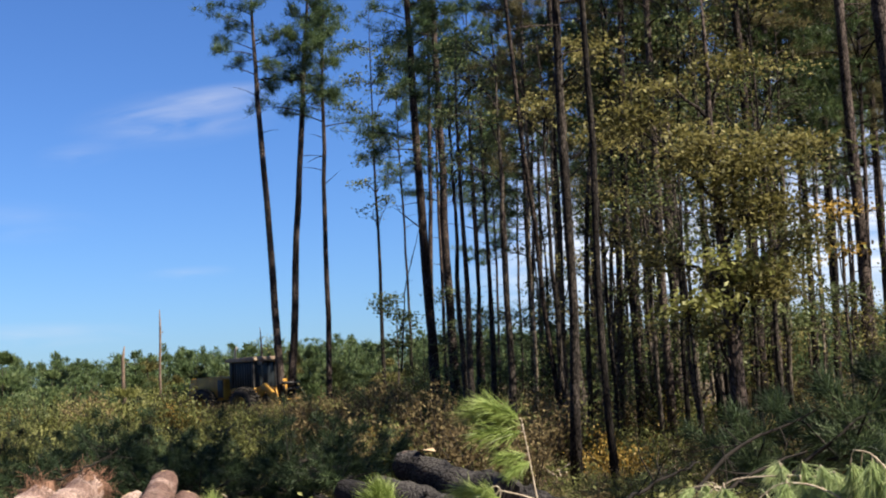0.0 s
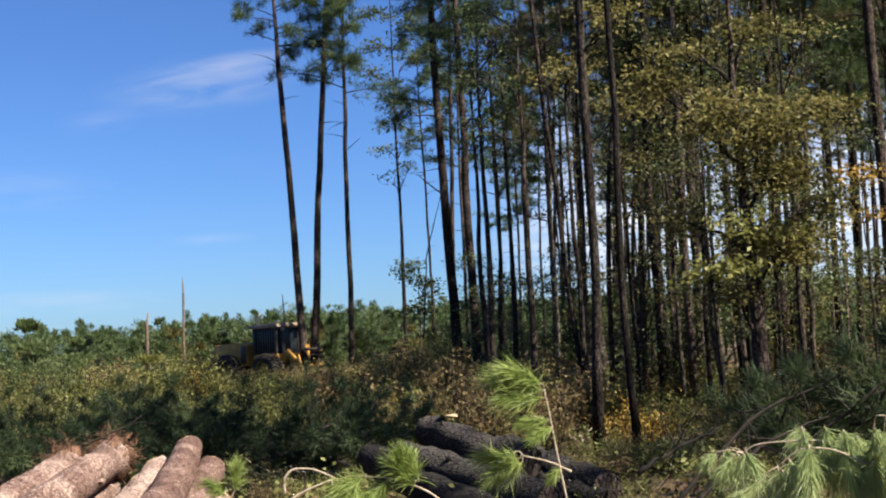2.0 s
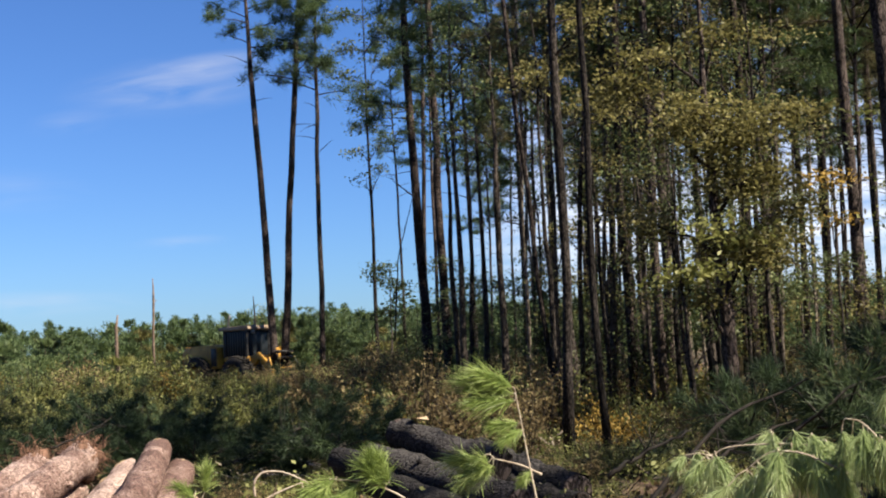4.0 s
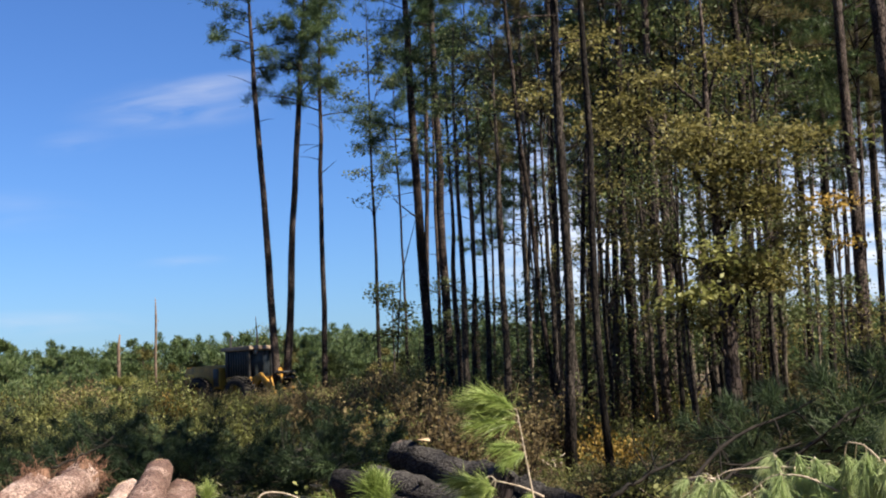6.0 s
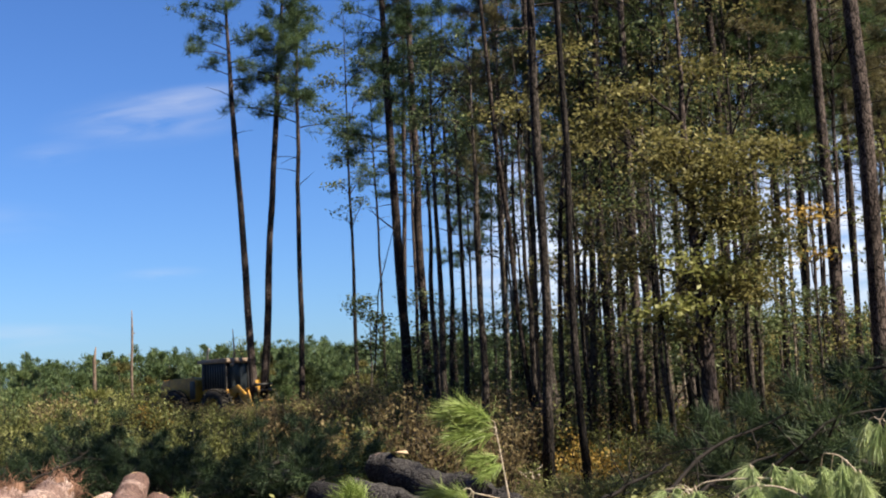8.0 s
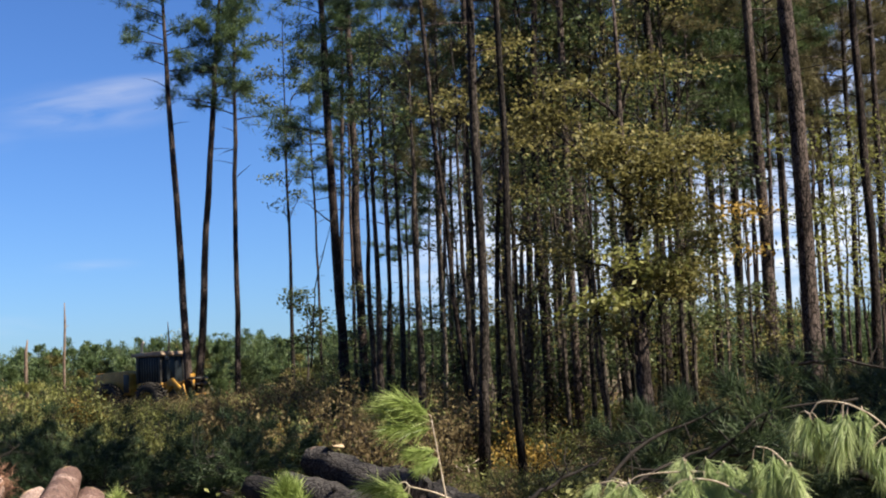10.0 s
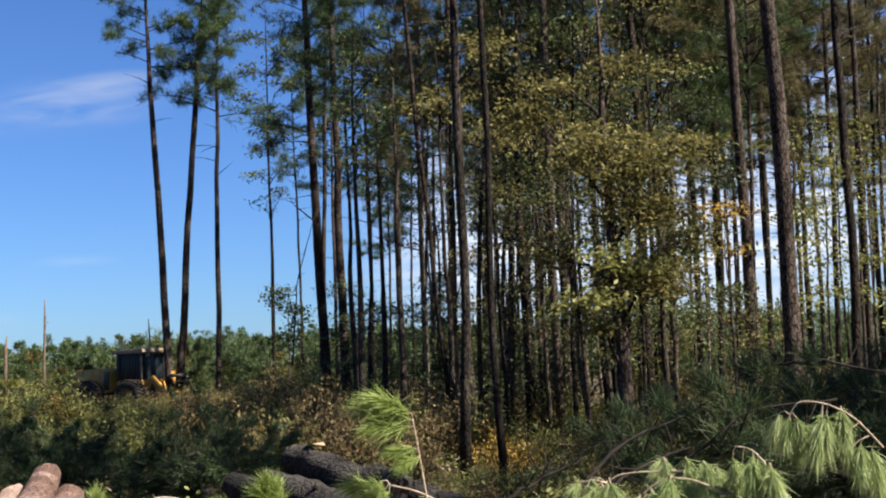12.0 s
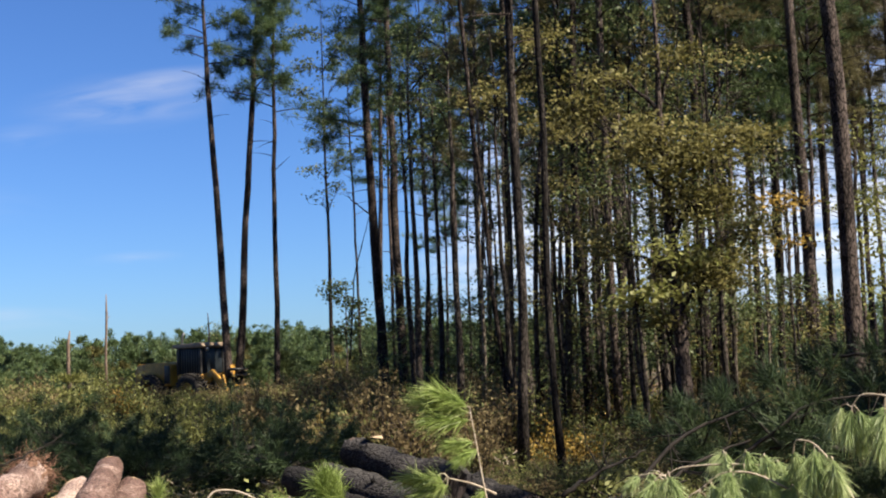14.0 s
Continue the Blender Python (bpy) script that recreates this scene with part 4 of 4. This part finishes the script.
G1 = "pile of fresh pine logs"
PALE = "pinkish-brown pine log in a stacked pile"
ALONG = np.array((0.155, -1.0, 0.0))
UPPER = ((-11.8, 14.1, 0.74, 0.135, 7.7, 0.0, 0), (-10.95, 13.7, 0.52, 0.14, 7.4, 0.1, 0), (-15.1, 13.5, 0.72, 0.145, 7.8, 0.35, 130),
         (-17.0, 13.3, 0.65, 0.15, 7.5, 0.35, 110), (-13.1, 13.2, 0.56, 0.13, 7.6, 0.3, 0), (-18.4, 13.0, 0.5, 0.15, 7.2, 0.2, 0))
LOWER = ((-12.2, 13.9, 0.45, 0.14, 7.2, 0.0, 0), (-13.9, 13.6, 0.4, 0.15, 7.4, 0.0, 0), (-15.5, 13.5, 0.42, 0.16, 7.7, 0.0, 0), (-17.4, 13.3, 0.42, 0.16, 7.5, 0.2, 30),
         (-10.7, 13.5, 0.2, 0.14, 7.2, 0.0, 0), (-11.6, 13.6, 0.15, 0.15, 7.2, 0.0, 0), (-13.0, 13.6, 0.15, 0.15, 7.2, 0.0, 0), (-14.5, 13.5, 0.15, 0.15, 7.2, 0.0, 0),
         (-16.2, 13.4, 0.15, 0.15, 7.2, 0.0, 0), (-18.0, 13.3, 0.15, 0.15, 7.2, 0.0, 0))
for b, d, z, r, ln, fl, ro in UPPER + LOWER:
    p = polar(b, d, z)
    log(p, p + ALONG * ln + np.array((0.12 * math.sin(b * 3), 0, 0)), r, BARK_LOG, "pine log with flared root end and tangled roots on a pile" if ro else PALE, G1, fl, ro)

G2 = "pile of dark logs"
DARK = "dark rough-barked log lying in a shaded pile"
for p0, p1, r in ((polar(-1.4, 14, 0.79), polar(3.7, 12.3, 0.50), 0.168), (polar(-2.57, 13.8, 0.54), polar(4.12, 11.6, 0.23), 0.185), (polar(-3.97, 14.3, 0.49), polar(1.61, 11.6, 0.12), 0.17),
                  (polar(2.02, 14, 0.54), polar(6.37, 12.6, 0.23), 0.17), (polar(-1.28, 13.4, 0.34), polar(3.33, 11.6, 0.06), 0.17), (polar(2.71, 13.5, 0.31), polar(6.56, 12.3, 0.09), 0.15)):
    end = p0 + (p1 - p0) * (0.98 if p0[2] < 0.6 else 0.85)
    log(p0, (end[0], end[1], max(end[2], 0.12)), r, BARK_NEAR_BLACK, DARK, G2)
part("chip", leaves(Heap(), np.array([(0.0, 0.0, 0.0)]), 0.3, 0.16, 1.0), WOOD_END, thing("bark_chip", tuple(polar(-0.44, 13.7, 0.96)), 0, "pale flake of torn wood on a log", "wood chip"))
log(polar(-6.90, 18.4, 0.43), polar(-3.9, 18.0, 0.45), 0.12, BARK_LOG, "reddish broken log lying in the brush", "felled debris")


# ---- fresh pine sprays in front ----
def spray(stem, plumes, label, material, thick=0.0075, bark=None, fan=0.46, droop=0.2):
    """A cut pine branch: a curved pale stem through given places, and needle plumes (place, direction, size) on it."""
    stem = np.asarray(stem, float)
    base = stem[0]
    ob = thing("pine_branch", tuple(base), 0, label, "branch", "cut pine branches")
    k = 4 * len(stem)
    t = np.linspace(0, len(stem) - 1, k)
    path = np.stack([np.interp(t, np.arange(len(stem)), stem[:, i]) for i in range(3)], -1)
    for _ in range(3):
        path[1:-1] = (path[:-2] + path[1:-1] * 2 + path[2:]) / 4
    part("stem", tube(Heap(), path - base, np.linspace(thick, thick * 0.45, k), 7), bark or TWIG, ob, smooth=True)
    if material is NEEDLES_WILT:
        plumes = plumes + [(np.asarray(p) + rng.normal(size=3) * np.array((0.07, 0.1, 0.03)), np.asarray(w) + rng.normal(size=3) * 0.28, z * rng.uniform(0.55, 0.9)) for p, w, z in plumes]
    for p, way, size in plumes:
        size = size * (0.78 if material is NEEDLES_WILT else 1.0)
        p, way = np.asarray(p, float) - base, unit(np.asarray(way, float))
        j = int(np.argmin(np.linalg.norm(path - base - p, axis=1)))
        s0 = path[j] - base
        tw = Heap()
        tube(tw, [s0, 0.5 * (s0 + p) + (0, 0, 0.015), p, p + way * size * 0.45], (thick * 0.5, thick * 0.45, 0.004, 0.002), 5)
        part("twig", tw, bark or TWIG, ob)
        m = 420
        f = rng.uniform(0, 1, m)
        start = p + way * (f * size * 0.6)[:, None]
        out = unit(way * 1.0 + rng.normal(size=(m, 3)) * fan * rng.uniform(0.6, 1.3, (m, 1)))
        part("needle_plume", blades(Heap(), start, out, size * rng.uniform(0.25, 0.75, m), 0.0038, droop), material, ob)
    return ob


FRESH, WILT = "fresh bright green pine branch tip standing up from the slash", "pale yellow-green drooping pine branch among the slash"
spray([polar(4.61, 8, 0.70), polar(4.28, 8, 0.99), polar(4.0, 8, 1.26), polar(3.82, 8, 1.43)],
      [(polar(3.8, 8, 1.42), (-1, 0.1, 0.32), 0.42), (polar(3.75, 8, 1.46), (-1, -0.3, 0.5), 0.36), (polar(3.82, 8, 1.38), (-1, -0.2, 0.02), 0.36), (polar(3.98, 8, 1.24), (-0.9, 0, -0.02), 0.23), (polar(4.1, 8, 1.2), (-0.6, -0.3, -0.25), 0.2), (polar(4.38, 8, 0.95), (-0.3, 0, -0.3), 0.13)], FRESH, NEEDLES_FRESH, fan=0.34, droop=0.16)
spray([polar(4.82, 8.2, 0.90), polar(3.86, 8.2, 0.97), polar(2.76, 8.2, 1.01)], [(polar(2.55, 8.2, 0.99), (-1, 0, 0.15), 0.33), (polar(2.69, 8.2, 0.97), (-0.8, -0.3, -0.3), 0.3), (polar(2.40, 8.2, 1.04), (-0.6, 0, -0.6), 0.26)], FRESH, NEEDLES_FRESH, 0.009)
spray([polar(-0.35, 7.6, 0.76), polar(-1.55, 7.6, 0.89), polar(-3.01, 7.6, 0.97), polar(-4.50, 7.6, 0.99)],
      [(polar(-1.90, 7.6, 0.95), (-0.3, 0, 0.8), 0.26), (polar(-2.08, 7.6, 0.92), (-0.5, -0.2, 0.6), 0.28), (polar(-2.52, 7.6, 0.96), (-0.1, -0.2, 0.7), 0.25), (polar(-3.26, 7.6, 0.96), (-0.5, -0.3, -0.5), 0.28), (polar(-4.25, 7.6, 0.99), (-0.8, 0, -0.3), 0.26), (polar(-4.50, 7.6, 0.97), (-0.5, -0.4, -0.6), 0.26)], FRESH, NEEDLES_FRESH)
spray([polar(-7.78, 7.8, 0.89), polar(-7.83, 7.8, 0.98), polar(-7.44, 7.8, 1.04), polar(-6.46, 7.8, 1.03), polar(-5.49, 7.8, 0.96)], [(polar(-5.50, 7.8, 0.94), (0.5, 0, -0.5), 0.24)], WILT, NEEDLES_FRESH, 0.008)
spray([polar(-8.00, 7.7, 0.83), polar(-6.99, 7.7, 0.91), polar(-5.74, 7.7, 0.97)], [(polar(-5.70, 7.7, 0.94), (0.2, -0.3, -0.8), 0.26)], WILT, NEEDLES_FRESH, 0.008)
spray([polar(-10.43, 8.5, 0.74), polar(-10.05, 8.5, 0.82), polar(-9.86, 8.5, 0.89)], [(polar(-9.92, 8.5, 0.86), (0.1, 0, 0.8), 0.24), (polar(-10.29, 8.5, 0.82), (-0.6, 0, 0.5), 0.2)], "small bright green pine tip beside the log pile", NEEDLES_FRESH, 0.006)
# drooping wilting boughs over the slash heap
spray([polar(17.82, 7.6, 1.05), polar(16.03, 7.6, 1.10), polar(14.18, 7.6, 1.10), polar(12.77, 7.6, 1.09), polar(12.22, 7.6, 1.04)],
      [(polar(12.22, 7.6, 1.03), (-0.15, 0, -0.9), 0.28), (polar(12.38, 7.6, 1.04), (0.3, -0.2, -0.8), 0.26), (polar(11.78, 7.6, 1.02), (-0.5, 0, -0.6), 0.22), (polar(15.11, 7.6, 1.09), (-0.2, -0.3, -0.9), 0.36), (polar(15.68, 7.6, 1.10), (0.1, -0.2, -0.9), 0.4), (polar(16.25, 7.6, 1.09), (0.2, -0.4, -0.8), 0.38), (polar(14.83, 7.6, 1.17), (-0.1, -0.1, -0.9), 0.26), (polar(15.66, 7.6, 1.18), (0.2, -0.2, -0.9), 0.36), (polar(17.15, 7.6, 1.05), (0.1, -0.1, -0.9), 0.36)], WILT, NEEDLES_WILT, 0.0065, fan=0.42, droop=0.3)
spray([polar(17.75, 7.3, 0.96), polar(16.01, 7.3, 1.08), polar(14.63, 7.3, 1.09), polar(13.64, 7.3, 0.99)],
      [(polar(13.64, 7.3, 0.98), (-0.1, 0, -0.9), 0.3), (polar(14.13, 7.3, 1.03), (0.1, -0.2, -0.9), 0.34), (polar(16.45, 7.3, 1.05), (0.2, -0.2, -0.9), 0.36), (polar(15.07, 7.3, 1.06), (-0.2, -0.3, -0.8), 0.38), (polar(12.89, 7.3, 0.91), (-0.6, 0, -0.4), 0.26), (polar(17.43, 7.3, 0.99), (0.1, -0.1, -0.9), 0.36)], WILT, NEEDLES_WILT, 0.0065, fan=0.42, droop=0.3)
spray([polar(23.84, 7.5, 1.22), polar(22.78, 7.5, 1.39), polar(21.66, 7.5, 1.47), polar(20.51, 7.5, 1.49), polar(20.12, 7.5, 1.41)],
      [(polar(20.12, 7.5, 1.40), (-0.2, 0, -0.9), 0.27), (polar(20.36, 7.5, 1.40), (0.3, -0.2, -0.8), 0.26), (polar(21.64, 7.5, 1.42), (-0.1, -0.1, -0.9), 0.34), (polar(21.44, 7.5, 1.38), (-0.3, -0.2, -0.9), 0.34), (polar(23.39, 7.5, 1.22), (0.1, 0, -0.9), 0.34), (polar(22.95, 7.5, 1.25), (-0.1, -0.2, -0.9), 0.3)], WILT, NEEDLES_WILT, 0.0065, fan=0.42, droop=0.3)
spray([polar(20.04, 7.2, 0.93), polar(19.08, 7.2, 1.16), polar(18.41, 7.2, 1.25), polar(17.81, 7.2, 1.26)],
      [(polar(18.70, 7.2, 1.20), (0.1, 0, -0.9), 0.33), (polar(18.51, 7.2, 1.22), (-0.1, -0.2, -0.9), 0.34), (polar(18.96, 7.2, 1.16), (0.2, -0.2, -0.8), 0.3)], WILT, NEEDLES_WILT, 0.0065, fan=0.42, droop=0.3)


def limb(points, radius, label, category="branch"):
    pts = np.asarray(points, float)
    ob = thing("fallen_limb", tuple(pts[0]), 0, label, category, "fallen limbs")
    t = np.linspace(0, len(pts) - 1, 14)
    path = np.stack([np.interp(t, np.arange(len(pts)), pts[:, i]) for i in range(3)], -1) + rng.normal(size=(14, 3)) * 0.008
    part("stem", tube(Heap(), path - pts[0], np.linspace(radius, radius * 0.3, 14), 7, True, 0.06), TWIG_DARK, ob, smooth=True)
    for _ in range(7):
        tw = Heap()
        k = rng.integers(4, 13)
        a = path[k] - pts[0]
        e = a + unit(rng.normal(size=3) + np.array((0, 0, 0.3))) * rng.uniform(0.15, 0.4)
        tube(tw, [a, 0.5 * (a + e) + rng.normal(size=3) * 0.02, e], (radius * 0.3, radius * 0.2, 0.003), 4, False)
        part("twig", tw, TWIG_DARK, ob)


BARE = "dark bare fallen limb slanting out of the slash heap"
limb([polar(7.64, 8.6, 0.83), polar(9.53, 8.7, 0.99), polar(11.51, 8.8, 1.10)], 0.018, BARE)
limb([polar(9.00, 8.2, 0.65), polar(10.81, 8.3, 0.91), polar(12.84, 8.5, 1.18), polar(15.50, 8.7, 1.36), polar(17.75, 8.9, 1.52)], 0.018, BARE)
limb([polar(10.10, 8, 0.71), polar(11.50, 8.1, 0.88), polar(13.97, 8.3, 1.09), polar(15.87, 8.5, 1.17)], 0.02, BARE)
limb([polar(14.11, 8.3, 0.89), polar(15.88, 8.4, 1.13), polar(18.36, 8.6, 1.39), polar(22.14, 8.8, 1.45)], 0.018, BARE)
limb([polar(19.17, 9.2, 1.67), polar(21.30, 9.2, 1.70), polar(24.64, 9.2, 1.58)], 0.016, BARE)
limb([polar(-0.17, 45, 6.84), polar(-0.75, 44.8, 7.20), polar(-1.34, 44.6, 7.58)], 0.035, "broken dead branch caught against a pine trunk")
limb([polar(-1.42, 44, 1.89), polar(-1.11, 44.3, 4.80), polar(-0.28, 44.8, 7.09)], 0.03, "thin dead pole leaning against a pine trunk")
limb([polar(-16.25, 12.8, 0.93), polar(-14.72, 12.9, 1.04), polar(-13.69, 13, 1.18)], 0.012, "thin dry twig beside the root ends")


# ---- heaps of felled pine tops ----
def felled_top_meshes(seed, length, tufts, m=48):
    global rng
    keep, rng = rng, np.random.default_rng(seed)
    wood, green = Heap(), Heap()
    x = np.linspace(0, length, 8)
    spine = np.column_stack([x, np.cumsum(rng.normal(size=8)) * 0.06, 0.3 + 0.25 * np.sin(x / length * 2.5)])
    tube(wood, spine, np.linspace(0.05, 0.012, 8), 6)
    for _ in range(tufts):
        f = rng.uniform(0.15, 1.0)
        p = np.array([np.interp(f * length, x, spine[:, i]) for i in range(3)])
        q = p + np.array((rng.uniform(0.1, 0.5), rng.normal() * 0.55, abs(rng.normal()) * 0.5 - 0.12)) * (1.3 - 0.6 * f)
        q[2] = max(q[2], 0.05)
        tube(wood, [p, 0.5 * (p + q) + (0, 0, 0.05), q], (0.012, 0.008, 0.004), 4, False)
        for e in (q, 0.65 * q + 0.35 * p):
            way = unit(unit(q - p) * 0.8 + rng.normal(size=(m, 3)) * 0.55)
            blades(green, e + rng.normal(size=(m, 3)) * 0.035, way, rng.uniform(0.14, 0.24, m), 0.0058 if m > 100 else 0.01, 0.12)
    rng = keep
    return wood.mesh("stem", TWIG_DARK), green.mesh("needles", NEEDLES_SLASH_SHADED)


TOPS = [felled_top_meshes(90 + i, ln, 36, 70) for i, ln in enumerate((2.2, 2.6, 1.8))]
TOPS_NEAR = [felled_top_meshes(95 + i, ln, 34, 110) for i, ln in enumerate((2.2, 1.9))]


def felled_top(at, turn, size=1.0, tilt=0.0, label="green felled pine top in a slash heap, needles darkened for shade", near=False):
    ob = thing("felled_pine_top", tuple(at), 0, label, "slash", "felled pine tops")
    ob.matrix_basis = Matrix.Translation(tuple(at)) @ pose(0, 0, 0, 0, tilt, turn) @ Matrix.Diagonal((size, size, size, 1))
    wood, green = TOPS_NEAR[rng.integers(2)] if near else TOPS[rng.integers(3)]
    part("stem", wood, None, ob)
    tagged(part("needles", green, None, ob), kind="stuff")


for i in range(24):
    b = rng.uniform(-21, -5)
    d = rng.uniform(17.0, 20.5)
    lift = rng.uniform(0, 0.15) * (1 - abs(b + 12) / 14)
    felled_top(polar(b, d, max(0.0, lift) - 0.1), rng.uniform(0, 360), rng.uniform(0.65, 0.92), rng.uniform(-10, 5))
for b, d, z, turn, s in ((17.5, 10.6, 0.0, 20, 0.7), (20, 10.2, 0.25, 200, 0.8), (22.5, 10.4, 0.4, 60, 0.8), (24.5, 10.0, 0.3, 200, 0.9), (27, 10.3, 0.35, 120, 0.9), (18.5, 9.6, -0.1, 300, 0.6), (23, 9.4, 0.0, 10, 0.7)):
    felled_top(polar(b, d, z), turn, s, -12, "felled pine top in a slash heap, shade put into its needle colour", True)


# ---- litter, weeds and grass on the clearing floor ----
def litter():
    grass, dead, green = Heap(), Heap(), Heap()

    def spread(count, b0, b1, d0, d1):
        b = np.radians(rng.uniform(b0, b1, count))
        d = np.sqrt(rng.uniform(d0 * d0, d1 * d1, count))
        x, y = np.sin(b) * d, np.cos(b) * d
        return np.column_stack([x, y, [rise(p, q) for p, q in zip(x, y)]])

    g = spread(26000, -22, 28, 8, 34)
    keep = np.array([noise.noise(Vector((p[0] * 0.6, p[1] * 0.6, 9))) for p in g]) > -0.02
    g = g[keep]
    blades(grass, g, np.column_stack([rng.normal(size=(len(g), 2)) * 0.45, np.ones(len(g))]), rng.uniform(0.12, 0.42, len(g)), 0.011, 0.15)
    c = spread(22000, -22, 28, 8, 36)
    c[:, 2] += rng.uniform(0.01, 0.06, len(c))
    leaves(dead, c, 0.1, 0.055, 0.6)
    w = spread(620, -22, 28, 10, 32)
    for p in w:
        m = 28
        leaves(green, p + rng.normal(size=(m, 3)) * np.array((0.16, 0.16, 0.1)) + np.array((0, 0, 0.2)), 0.075, 0.045, 0.5)
    ob = thing("ground_litter", (0, 0, 0), 0, "dead leaves, dry grass and low weeds on the clearing floor", "litter", kind="stuff")
    part("grass", grass, LEAF_OLIVE, ob)
    part("dead_leaf", dead, LEAF_LITTER, ob)
    part("weed", green, LEAF_BRUSH, ob)
    sticks = thing("scattered_sticks", (0, 0, 0), 0, "thin pale sticks scattered over the clearing floor", "litter", kind="stuff")
    h = Heap()
    for p in spread(260, -20, 26, 9, 28):
        a, ln = rng.uniform(0, 6.28), rng.uniform(0.3, 1.3)
        q = p + np.array((math.cos(a) * ln, math.sin(a) * ln, rng.uniform(0, 0.35)))
        tube(h, [p + (0, 0, 0.02), 0.5 * (p + q) + rng.normal(size=3) * 0.04 + (0, 0, 0.03), q + (0, 0, 0.02)], (0.013, 0.01, 0.005), 5, False)
    part("stick", h, TWIG, sticks)


litter()
